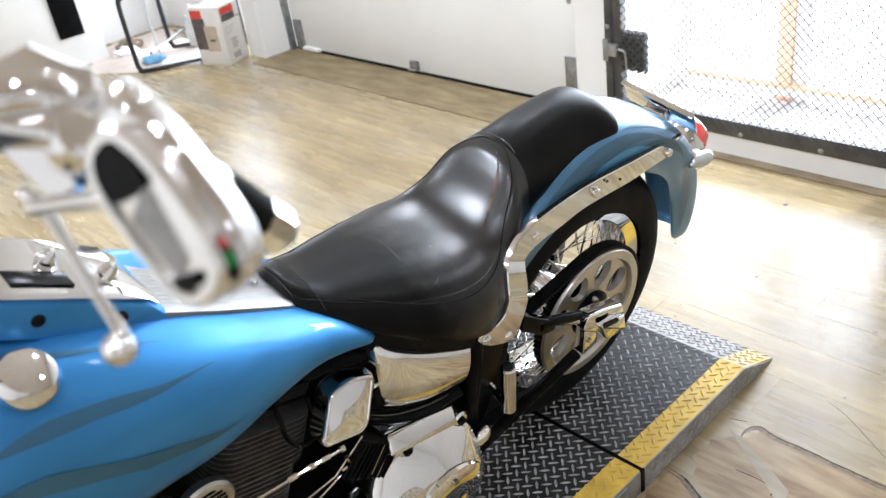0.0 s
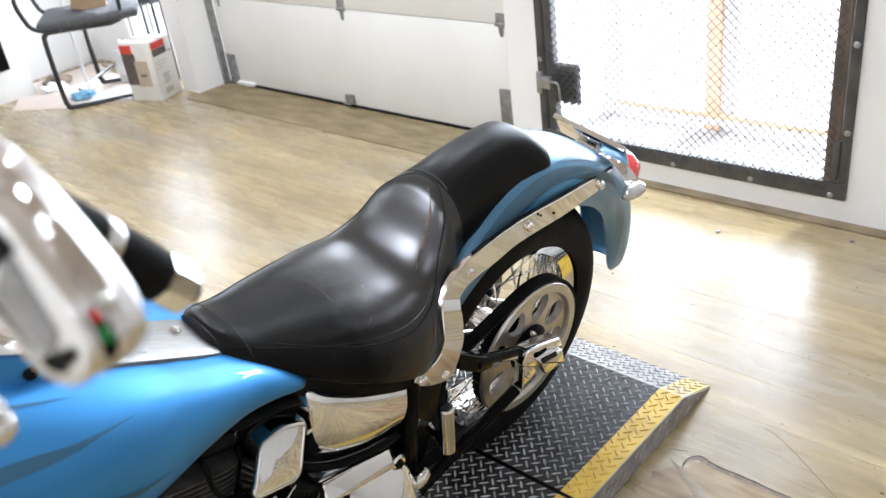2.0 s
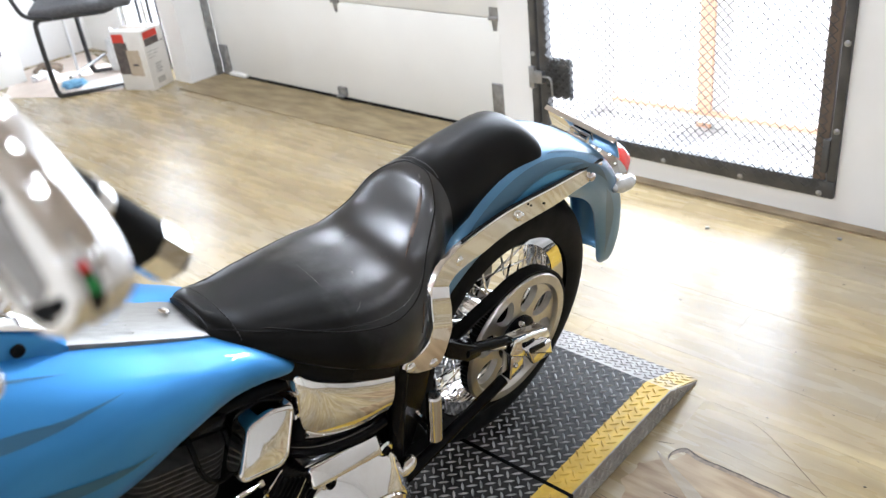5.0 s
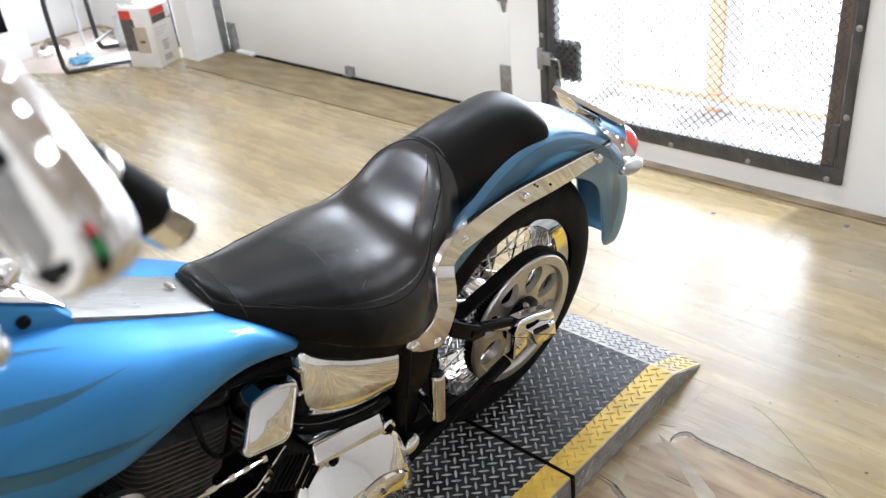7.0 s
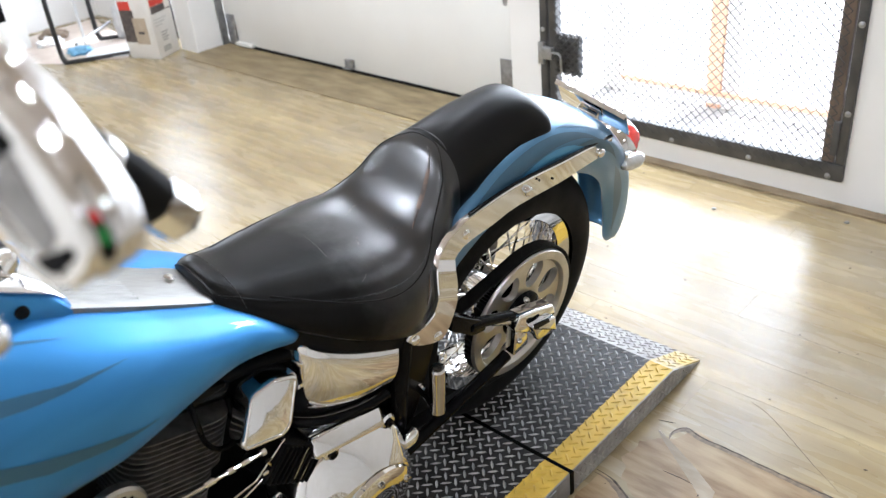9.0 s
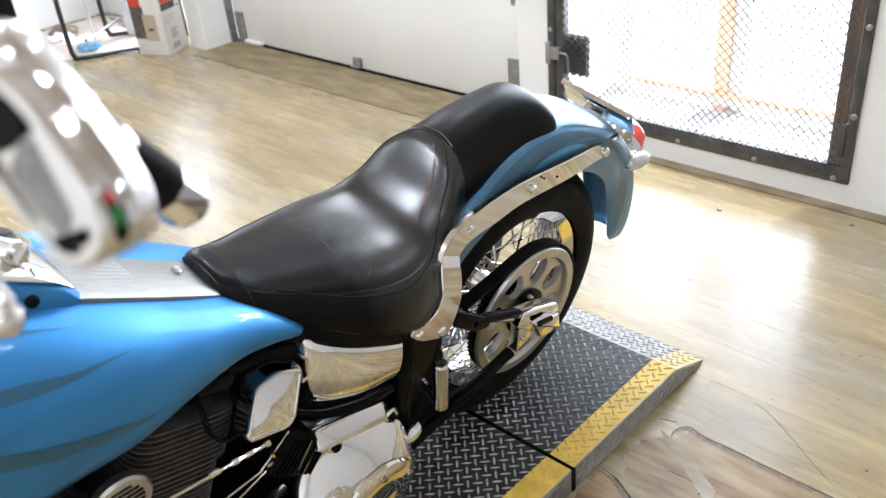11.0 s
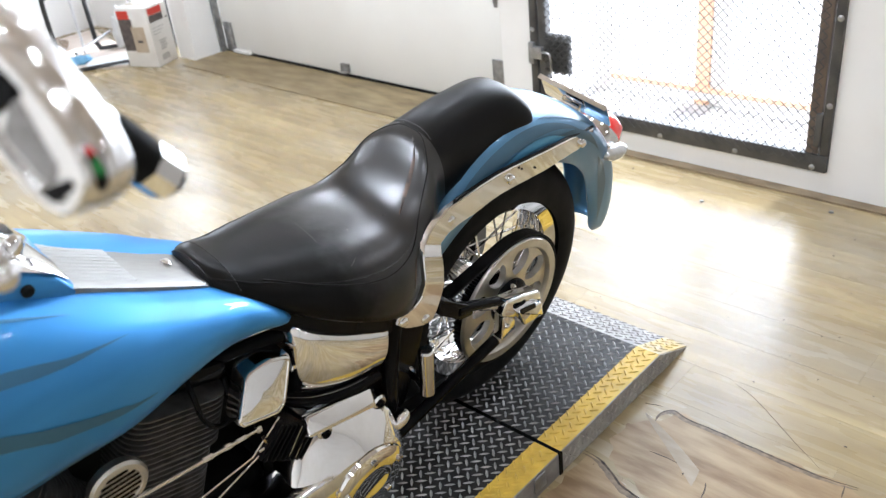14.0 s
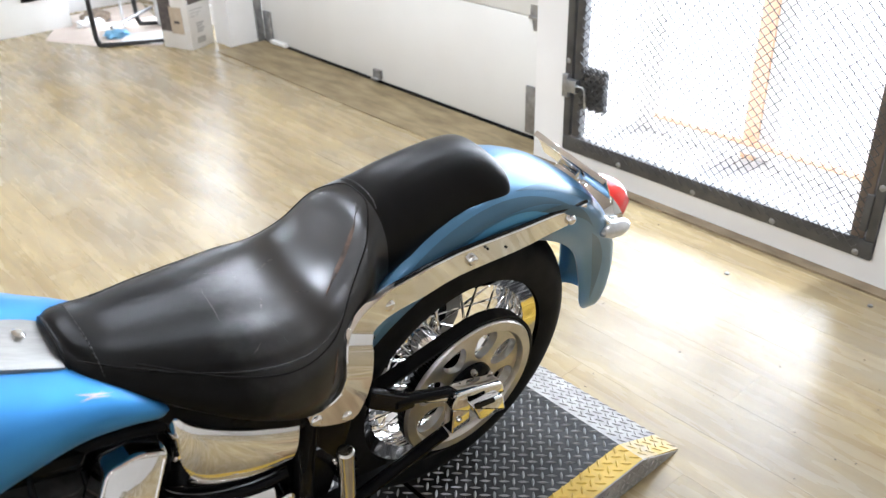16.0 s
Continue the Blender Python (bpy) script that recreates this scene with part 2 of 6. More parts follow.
def part(name, bm, material, parent, label="", smooth=True, angle=35):
    ob = new(name, finish(name, bm, material, smooth, angle))
    ob.parent = parent
    if label:
        tagged(ob, label)
    return ob


def thing(name, bm, material, label, category, group="", kind="", smooth=True, angle=35):
    return tagged(new(name, finish(name, bm, material, smooth, angle)), label, category, group, kind)


def root(name, label, category, group="", kind="", m=None):
    ob = tagged(new(name), label, category, group, kind)
    if m is not None:
        ob.matrix_world = m
    return ob


def box(x0, x1, y0, y1, z0, z1, bevel=0.0, bm=None, m=None, seg=2):
    bm = bm or bmesh.new()
    c = bmesh.ops.create_cube(bm, size=1.0, matrix=Matrix.LocRotScale(((x0 + x1) / 2, (y0 + y1) / 2, (z0 + z1) / 2), None, (abs(x1 - x0), abs(y1 - y0), abs(z1 - z0))))
    vs = c["verts"]
    if bevel:
        es = list({e for v in vs for e in v.link_edges})
        r = bmesh.ops.bevel(bm, geom=es, offset=bevel, segments=seg, affect="EDGES", profile=0.5)
        vs = list({v for f in r["faces"] for v in f.verts} | {v for v in vs if v.is_valid})
    if m is not None:
        bmesh.ops.transform(bm, matrix=m, verts=vs)
    return bm


def frames(pts):
    """Turning frames along a line of points, with no twist."""
    P = [Vector(p) for p in pts]
    T = [(P[min(i + 1, len(P) - 1)] - P[max(i - 1, 0)]).normalized() for i in range(len(P))]
    ref = Vector((0, 0, 1)) if abs(T[0].z) < 0.9 else Vector((1, 0, 0))
    n = T[0].cross(ref).normalized()
    out = []
    for i, t in enumerate(T):
        n = (n - t * n.dot(t)).normalized()
        out.append((P[i], n, t.cross(n)))
    return out


def smooth_line(pts, k=6):
    """A Catmull-Rom line through points of any number of values."""
    P = [np.array(p, float) for p in pts]
    P = [2 * P[0] - P[1]] + P + [2 * P[-1] - P[-2]]
    out = []
    for i in range(1, len(P) - 2):
        for j in range(k):
            u = j / k
            a, b, c, d = P[i - 1:i + 3]
            out.append(0.5 * (2 * b + (c - a) * u + (2 * a - 5 * b + 4 * c - d) * u * u + (3 * b - a - 3 * c + d) * u ** 3))
    out.append(P[-2])
    return out


def tube(pts, r, seg=12, bm=None, flat=1.0, cap=True):
    """A round bar along points; r is a number or one for each point."""
    bm = bm or bmesh.new()
    rr = r if hasattr(r, "__len__") else [r] * len(pts)
    rings = []
    for (p, n, b), q in zip(frames(pts), rr):
        rings.append([bm.verts.new(p + n * (q * math.cos(a)) + b * (q * flat * math.sin(a))) for a in (2 * math.pi * i / seg for i in range(seg))])
    return skin(bm, rings, True, cap)


def skin(bm, rings, closed=True, cap=True):
    for a, b in zip(rings, rings[1:]):
        n = len(a)
        for i in range(n if closed else n - 1):
            j = (i + 1) % n
            bm.faces.new((a[i], a[j], b[j], b[i]))
    if cap and closed:
        bm.faces.new(rings[0][::-1])
        bm.faces.new(rings[-1])
    return bm


def loft(rings, closed=True, cap=True, bm=None):
    bm = bm or bmesh.new()
    return skin(bm, [[bm.verts.new(p) for p in r] for r in rings], closed, cap)


def lathe(profile, m=None, seg=40, bm=None, closed=False, cap=True):
    """Turn a line of (radius, height) round the z axis, then place it with m."""
    bm = bm or bmesh.new()
    m = m or Matrix()
    rings = []
    for r, h in profile:
        rings.append([bm.verts.new(m @ Vector((r * math.cos(a), r * math.sin(a), h))) for a in (2 * math.pi * i / seg for i in range(seg))])
    if closed:
        rings.append(rings[0])
    skin(bm, rings, True, False)
    if cap and not closed:
        for r in (rings[0], rings[-1]):
            if (r[0].co - r[seg // 2].co).length > 1e-5:
                bm.faces.new(r)
    return bm


def rounded(pts, r, k=5):
    """Round the corners of a closed outline of 2D points."""
    out = []
    n = len(pts)
    for i in range(n):
        p, a, b = Vector(pts[i]), Vector(pts[i - 1]), Vector(pts[(i + 1) % n])
        rr = min(r, (a - p).length * 0.45, (b - p).length * 0.45)
        s, e = p + (a - p).normalized() * rr, p + (b - p).normalized() * rr
        for j in range(k + 1):
            u = j / k
            out.append(tuple(s * (1 - u) ** 2 + p * (2 * u * (1 - u)) + e * u * u))
    return out


def prism(outline, y0, y1, bevel=0.0, bm=None, place=None):
    """An outline in x and z, drawn out along y from y0 to y1, with its y1 edge and y0 edge bevelled."""
    bm = bm or bmesh.new()
    place = place or (lambda x, y, z: (x, y, z))
    lo = bm.faces.new([bm.verts.new(place(x, y0, z)) for x, z in outline])
    r = bmesh.ops.extrude_face_region(bm, geom=[lo])
    hi = [v for v in r["geom"] if isinstance(v, bmesh.types.BMVert)]
    for v, (x, z) in zip(sorted(hi, key=lambda v: 0), [(v.co.x, v.co.z) for v in hi]):
        pass
    d = Vector(place(0, y1, 0)) - Vector(place(0, y0, 0))
    bmesh.ops.translate(bm, verts=hi, vec=d)
    if bevel:
        es = [e for e in bm.edges if all(abs(v.co.y - e.verts[0].co.y) < 1e-6 for v in e.verts)]
        bmesh.ops.bevel(bm, geom=es, offset=bevel, segments=3, affect="EDGES", profile=0.5)
    return bm


TO_LEFT = Matrix.Rotation(radians(90), 4, "X")     # lathe axis z -> -y


def axle(x, y, z):
    return Matrix.Translation((x, y, z)) @ TO_LEFT


def bolt(x, y, z, r, parent, material=None, h=0.006):
    bm = lathe([(0, h), (r * 0.5, h), (r * 0.8, h * 0.75), (r, h * 0.25), (r, -h)], axle(x, y, z), 12)
    return part("bolt", bm, material or CHROME, parent)


# ---- the room ----
def slab(name, label, x0, x1, y0, y1, z0, z1, material, category="wall"):
    return thing(name, box(x0, x1, y0, y1, z0, z1), material, label, category, kind="structure", smooth=False)


RX, RY0, RY1, TOP = -3.2, -3.0, 6.3, 2.9
slab("floor", "wood-look vinyl plank floor, worn and glossy", RX, 2.975, RY0, RY1, -0.1, -0.004, JOINT, "floor")
slab("ceiling", "plain cream ceiling", RX, 3.1, RY0, RY1, TOP, TOP + 0.1, CEIL, "ceiling")
slab("wall_west", "white painted wall", RX - 0.12, RX, RY0, RY1, -0.1, TOP, WHITE_WALL)
slab("wall_south", "white painted wall", RX, 3.0, RY0 - 0.12, RY0, -0.1, TOP, WHITE_WALL)
slab("wall_north", "white painted wall", RX, 3.1, RY1, RY1 + 0.12, -0.1, TOP, WHITE_WALL)
slab("wall_east_1", "white painted wall beside the mesh door", 2.85, 3.0, RY0, 0.971, -0.1, TOP, WHITE_WALL)
slab("wall_east_2", "white painted sill under the mesh door", 2.85, 3.0, 0.971, 2.213, -0.1, 0.087, WHITE_WALL)
slab("wall_east_3", "white painted wall over the doors", 2.85, 3.1, 0.971, 4.72, 2.14, TOP, WHITE_WALL)
slab("wall_east_4", "white painted post between the two doors", 2.85, 3.0, 2.213, 2.375, -0.1, 2.14, WHITE_WALL)
slab("wall_east_5", "white painted pier beside the garage door", 2.755, 3.05, 4.72, 4.905, -0.1, TOP, WHITE_WALL)
slab("wall_east_6", "white painted wall under the window", 2.93, 3.05, 4.905, RY1, -0.1, 0.12, WHITE_WALL)
slab("wall_east_7", "white painted wall over the window", 2.93, 3.05, 4.905, RY1, 2.1, TOP, WHITE_WALL)
slab("wall_east_8", "white painted wall beside the window", 2.93, 3.05, 5.75, RY1, 0.12, 2.1, WHITE_WALL)
slab("threshold", "darker worn plywood strip before the garage door", 2.655, 2.972, 2.376, 4.719, -0.002, 0.004, FLOOR_DARK, "threshold")
slab("baseboard", "thin brown wooden strip along the wall foot", 2.803, 2.849, RY0, 2.37, -0.002, 0.008, WALL_STRIP, "baseboard")
slab("ground", "pale sunlit concrete ground outside", 3.0, 60.0, -60, 60, -0.3, -0.02, CONCRETE, "ground")


def garage_door():
    g = root("garage_door", "closed white sectional garage door with steel hinges", "garage door", kind="structure")
    zs = (0.0145, 0.53, 1.06, 1.59, 2.12)
    for z0, z1 in zip(zs, zs[1:]):
        part("panel", box(2.975, 3.02, 2.38, 4.70, z0 + 0.0015, z1 - 0.0015, 0.004), DOOR_WHITE, g)
    part("bottom_seal", box(2.968, 3.02, 2.38, 4.70, 0.004, 0.0145, 0.003), RUBBER, g, "black rubber seal")
    for z in zs[1:4]:
        for y in (2.50, 3.54, 4.64):
            bm = prism(rounded([(-0.028, 0.05), (0.028, 0.05), (0.028, 0.012), (0.018, 0.0), (0.010, -0.055), (-0.010, -0.055), (-0.018, 0.0), (-0.028, 0.012)], 0.006, 2), 0, 0.004)
            lathe([(0.0, 0.03), (0.009, 0.03), (0.009, -0.03), (0, -0.03)], Matrix.Rotation(radians(90), 4, "Y"), 10, bm)
            bmesh.ops.transform(bm, matrix=Matrix.Translation((2.974, y, z)) @ Matrix.Rotation(radians(-90), 4, "Z"), verts=bm.verts)
            part("hinge", bm, GALV, g)
    part("corner_bracket", box(2.962, 2.975, 2.465, 2.535, 0.03, 0.24, 0.003), GALV, g)
    part("corner_bracket", box(2.960, 2.975, 4.60, 4.675, 0.01, 0.19, 0.003), GALV, g)
    b = box(2.955, 2.975, 3.55, 3.61, 0.03, 0.075, 0.003)
    box(2.935, 2.975, 3.552, 3.608, 0.026, 0.034, 0.001, b)
    part("lift_bracket", b, GALV, g)
    part("foot_bracket", box(2.945, 2.975, 4.44, 4.60, 0.012, 0.032, 0.003), DOOR_WHITE, g)
    for y in (2.379, 4.702):
        b = box(2.93, 2.974, y, y + 0.014, 0.0, 2.12)
        part("track", b, GALV, g)
    return g


garage_door()


def mesh_door():
    d = root("security_door", "dark grey steel security door with expanded metal mesh, closed", "door", kind="structure")
    X0, X1 = 2.836, 2.872
    y0, y1, z0, z1 = 0.972, 2.212, 0.088, 2.12
    w = 0.062
    part("frame_rail", box(X0, X1, y0, y1, z0, z0 + w, 0.004), FRAME_GREY, d)
    part("frame_rail", box(X0, X1, y0, y1, z1 - w, z1, 0.004), FRAME_GREY, d)
    part("frame_stile", box(X0, X1, y0, y0 + 0.03, z0 + w + 0.001, z1 - w - 0.001, 0.004), FRAME_GREY, d)
    part("frame_stile", box(X0, X1, y1 - 0.034, y1, z0 + w + 0.001, z1 - w - 0.001, 0.004), FRAME_GREY, d)
    part("leaf_stile", box(X0 + 0.004, X1 + 0.004, y0 + 0.036, y0 + 0.078, z0 + w + 0.001, z1 - w - 0.001, 0.004), RUST, d, "rusty brown door stile")
    part("leaf_stile", box(X0 + 0.004, X1 + 0.004, y1 - 0.080, y1 - 0.042, z0 + w + 0.001, z1 - w - 0.001, 0.004), FRAME_GREY, d)
    # expanded metal: zigzag strands that meet at the knots
    bm = bmesh.new()
    ya, yb, za, zb = y0 + 0.045, y1 - 0.045, z0 + 0.034, z1 - 0.034
    py, pz = 0.034, 0.0165
    nz = int((zb - za) / pz)
    ny = int((yb - ya) / py)
    for i in range(nz):
        z = za + i * pz
        up = 1 if i % 2 else -1
        line = []
        for j in range(ny * 2 + 1):
            y = ya + j * py / 2
            s = up * (1 if j % 2 else -1)
            line.append((y, z + s * pz * 0.45, s))
        t = 0.0018
        prev = None
        for y, zz, s in line:
            q = [bm.verts.new((2.8325 + dx, y, zz + dz)) for dx, dz in ((-0.0012, -t), (0.0012, -t), (0.0012, t), (-0.0012, t))]
            if prev:
                for k in range(4):
                    bm.faces.new((prev[k], prev[(k + 1) % 4], q[(k + 1) % 4], q[k]))
            prev = q
    tagged(part("mesh_panel", bm, FRAME_GREY, d, "diamond-shaped expanded metal mesh", smooth=False), kind="stuff")
    for y, z in ((1.298, 0.104), (1.603, 0.102), (1.93, 0.104), (1.02, 0.103), (0.985, 0.33), (0.985, 0.62), (0.985, 0.95), (2.197, 0.45), (2.197, 0.80)):
        bm = lathe([(0, 0.005), (0.006, 0.0045), (0.0105, 0.002), (0.0105, -0.002)], Matrix.Translation((X0, y, z)) @ Matrix.Rotation(radians(-90), 4, "Y"), 14)
        part("bolt", bm, GALV, d)
    b = bmesh.new()
    for i in range(10):
        z = 0.284 + i * 0.0165
        for j in range(7):
            y = 2.018 + j * 0.017
            s = 1 if (i + j) % 2 else -1
            tube([(X0 + 0.010, y, z + s * 0.0075), (X0 + 0.010, y + 0.017, z - s * 0.0075)], 0.0052, 5, b)
    part("latch_plate", b, FRAME_GREY, d, "double layer of mesh at the latch", smooth=False)
    part("latch_guard", box(X0 + 0.018, X0 + 0.020, 2.018, 2.135, 0.282, 0.44, 0.0005), FRAME_GREY, d)
    b = box(X0 - 0.022, X0 + 0.002, 2.14, 2.19, 0.335, 0.385, 0.004)
    box(X0 - 0.016, X0 + 0.002, 2.185, 2.212, 0.31, 0.40, 0.003, b)
    part("latch_body", b, GALV, d)
    part("latch_handle", tube(smooth_line([(X0 - 0.012, 2.19, 0.362), (X0 - 0.016, 2.12, 0.366), (X0 - 0.016, 2.102, 0.358), (X0 - 0.016, 2.098, 0.335), (X0 - 0.014, 2.097, 0.285)], 4), 0.005, 10), GALV, d)
    part("hinge", box(X0 - 0.006, X0 + 0.03, y0 + 0.028, y0 + 0.052, 0.18, 0.30, 0.004), FRAME_GREY, d)
    part("hinge", box(X0 - 0.006, X0 + 0.03, y0 + 0.028, y0 + 0.052, 1.7, 1.82, 0.004), FRAME_GREY, d)
    return d


mesh_door()

# orange gate frame outside the door
f = root("orange_fence", "pale orange and white steel gate frame standing outside", "fence")
part("post", box(3.48, 3.52, 1.735, 1.800, -0.02, 2.4, 0.004), ORANGE, f, "pale orange post")
part("slider", box(3.49, 3.53, 1.665, 1.732, -0.02, 2.4, 0.004), PALE_STEEL, f, "pale steel post")
part("post", box(3.48, 3.52, 2.235, 2.330, -0.02, 2.4, 0.004), PALE_STEEL, f, "pale steel post")
part("rail", box(3.47, 3.50, 0.4, 2.23, 0.040, 0.062, 0.004), ORANGE, f, "pale orange rail")
part("rail", box(3.47, 3.51, 0.4, 2.23, 0.005, 0.038, 0.004), PALE_STEEL, f, "pale steel rail")

# glowing white slab that stands in for the bright yard beyond the openings
SKYGLOW = mat("yard_glow", (1.0, 1.0, 1.0), 0.9, emit=9)
slab("backdrop", "glowing white slab standing in for the overexposed yard outside", 9.0, 9.1, -9, 15, -0.3, 6, SKYGLOW, "backdrop")

# window beside the pier
w = root("window_1", "tall bright shop window in a white frame", "window", kind="structure")
for q in ((2.95, 2.99, 4.906, 4.94, 0.121, 2.099), (2.95, 2.99, 5.43, 5.47, 0.121, 2.099), (2.95, 2.99, 5.71, 5.749, 0.121, 2.099), (2.95, 2.99, 4.941, 5.709, 0.121, 0.16), (2.95, 2.99, 4.941, 5.709, 2.06, 2.099)):
    part("frame_bar", box(*q, 0.003), DOOR_WHITE, w)


# ceiling lamps, out of view, placed and powered to give the seat its sheen
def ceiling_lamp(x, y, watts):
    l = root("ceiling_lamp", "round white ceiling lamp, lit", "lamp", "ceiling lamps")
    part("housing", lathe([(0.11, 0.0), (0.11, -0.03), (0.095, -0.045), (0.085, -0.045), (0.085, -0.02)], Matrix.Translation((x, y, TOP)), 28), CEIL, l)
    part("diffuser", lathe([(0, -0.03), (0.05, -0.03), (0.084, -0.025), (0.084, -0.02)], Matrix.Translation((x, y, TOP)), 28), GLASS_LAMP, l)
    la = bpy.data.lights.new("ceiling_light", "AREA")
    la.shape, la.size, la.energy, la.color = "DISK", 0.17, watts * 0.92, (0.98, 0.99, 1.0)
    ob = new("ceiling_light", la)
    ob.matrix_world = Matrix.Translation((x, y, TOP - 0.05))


# lamps at (-0.15, 1.95) and (2.25, 3.1) are set to brighten the seat
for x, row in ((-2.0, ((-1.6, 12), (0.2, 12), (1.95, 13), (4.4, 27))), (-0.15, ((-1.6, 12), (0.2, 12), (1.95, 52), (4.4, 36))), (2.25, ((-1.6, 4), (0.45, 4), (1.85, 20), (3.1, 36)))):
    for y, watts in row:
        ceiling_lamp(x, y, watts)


# ---- tread plate ramp ----
def tread(bm, x, y, z, ang, L=0.0134, W=0.0030, H=0.0028, slope=0.0):
    """One raised lozenge of a tread plate."""
    c, s = math.cos(ang), math.sin(ang)
    def at(u, v, h):
        px, py = x + u * c - v * s, y + u * s + v * c
        return bm.verts.new((px, py, z - slope * (px - x) + h))
    b = [at(-L, 0, 0), at(-L * 0.4, -W, 0), at(L * 0.4, -W, 0), at(L, 0, 0), at(L * 0.4, W, 0), at(-L * 0.4, W, 0)]
    t = [at(-L * 0.55, 0, H), at(0, -W * 0.35, H), at(L * 0.55, 0, H), at(0, W * 0.35, H)]
    for f in ((b[0], b[1], t[0]), (b[1], b[2], t[1]), (b[1], t[1], t[0]), (b[2], b[3], t[2]), (b[2], t[2], t[1]), (b[3], b[4], t[2]), (b[4], b[5], t[3]), (b[4], t[3], t[2]), (b[5], b[0], t[0]), (b[5], t[0], t[3]), (t[0], t[1], t[2], t[3])):
        bm.faces.new(f)


PY0, PY1, PJ, PR, PE, PT = 0.935, 1.635, 1.232, 1.672, 1.818, 0.064
BAND = 0.066


def treads(x0, x1, y0, y1, zf, slope=0.0):
    """Lozenges on a grid turned by 45 degrees, each pointing at the middle of its neighbour."""
    bm = bmesh.new()
    p = 0.0210
    k = p / math.sqrt(2)
    for a in range(int(x0 / k) - 1, int(x1 / k) + 2):
        for b in range(int(y0 / k) - 1, int(y1 / k) + 2):
            if (a + b) % 2:
                continue
            i, j = (a + b) // 2, (b - a) // 2
            x, y = a * k, b * k
            if x0 + 0.006 < x < x1 - 0.006 and y0 + 0.006 < y < y1 - 0.006:
                tread(bm, x, y, zf(x), radians(45 if (i + j) % 2 else -45), slope=slope)
    return bm


def ramp():
    far = root("ramp_end", "black diamond tread plate ramp with a yellow safety edge", "ramp", "ramp sections")
    t = 0.004
    # deck, sloped end and sides
    part("deck", box(PJ + 0.004, PR, PY0 + BAND, PY1, PT - t, PT), PLATE, far, smooth=False)
    part("yellow_edge", box(PJ + 0.004, PR, PY0, PY0 + BAND, PT - t, PT), YELLOW, far, "yellow painted edge", smooth=False)
    def wedge(y0, y1):
        return prism([(PR, PT), (PR, PT - t), (PE - 0.006, 0.0), (PE, 0.0), (PE, 0.004)], y0, y1)
    part("slope", wedge(PY0 + BAND, PY1), PLATE_BARE, far, "worn bare steel slope", smooth=False)
    part("yellow_slope", wedge(PY0, PY0 + BAND), SLOPE_YELLOW, far, "yellow painted slope, worn and paled by sun glare", smooth=False)
    for y in (PY0 - 0.003, PY1):
        part("side_plate", prism([(PJ + 0.004, PT - 0.001), (PJ + 0.004, 0.001), (PE - 0.004, 0.001), (PR, PT - 0.001)], y, y + 0.003), PLATE_BARE, far, "bare tread plate side", smooth=False)
    sl = PT / (PE - PR)
    tagged(part("tread", treads(PJ + 0.004, PR, PY0 + BAND, PY1, lambda x: PT), PLATE_TREAD, far, smooth=False), kind="stuff")
    tagged(part("tread", treads(PJ + 0.004, PR, PY0, PY0 + BAND, lambda x: PT), YELLOW, far, smooth=False), kind="stuff")
    tagged(part("tread", treads(PR, PE, PY0 + BAND, PY1, lambda x: PT - (x - PR) * (PT - 0.004) / (PE - PR), sl), PLATE_BARE, far, smooth=False), kind="stuff")
    tagged(part("tread", treads(PR, PE, PY0, PY0 + BAND, lambda x: PT - (x - PR) * (PT - 0.004) / (PE - PR), sl), SLOPE_YELLOW, far, smooth=False), kind="stuff")
    side = bmesh.new()
    k = 0
    x = PJ + 0.02
    while x < PE - 0.03:
        zt = PT if x < PR else PT * (PE - x) / (PE - PR)
        z = 0.012
        m = 0
        while z < zt - 0.008:
            tread(side, x, z, 0, radians(45 if (k + m) % 2 else -45), 0.0088, 0.0022)
            z += 0.0175
            m += 1
        x += 0.0175
        k += 1
    for v in side.verts:
        v.co = Vector((v.co.x, PY0 - 0.003 - v.co.z, v.co.y))
    tagged(part("tread", side, BARE_TREAD, far, smooth=False), kind="stuff")
    near = root("ramp_platform", "black diamond tread plate platform under the motorcycle", "ramp", "ramp sections")
    x0 = -1.2
    part("deck", box(x0, PJ - 0.004, PY0 + BAND, PY1, PT - t, PT), PLATE, near, smooth=False)
    part("yellow_edge", box(x0, PJ - 0.004, PY0, PY0 + BAND, PT - t, PT), YELLOW, near, "yellow painted edge", smooth=False)
    for y in (PY0 - 0.003, PY1):
        part("side_plate", box(x0, PJ - 0.004, y, y + 0.003, 0.001, PT - 0.001), PLATE_BARE, near, "bare tread plate side", smooth=False)
    # black pieces drawn in for the dark gap between the two sections
    part("end_plate", box(PJ - 0.0035, PJ + 0.0035, PY0, PY1, 0.001, PT - 0.006), BLACK, near, smooth=False)
    part("joint_gap_bar", box(PJ - 0.0045, PJ + 0.0045, PY0 - 0.001, PY1, PT - 0.006, PT + 0.0012), BLACK, near, smooth=False)
    part("joint_gap_bar", box(PJ - 0.006, PJ + 0.0055, PY0 - 0.006, PY0 - 0.0012, 0.001, PT + 0.0012), BLACK, near, smooth=False)
    part("corner_bracket", box(PJ - 0.10, PJ - 0.06, PY0 - 0.008, PY0 - 0.0035, 0.02, 0.06, 0.001), GALV, near)
    tagged(part("tread", treads(0.5, PJ - 0.004, PY0 + BAND, PY1, lambda x: PT), PLATE_TREAD, near, smooth=False), kind="stuff")
    tagged(part("tread", treads(0.5, PJ - 0.004, PY0, PY0 + BAND, lambda x: PT), YELLOW, near, smooth=False), kind="stuff")


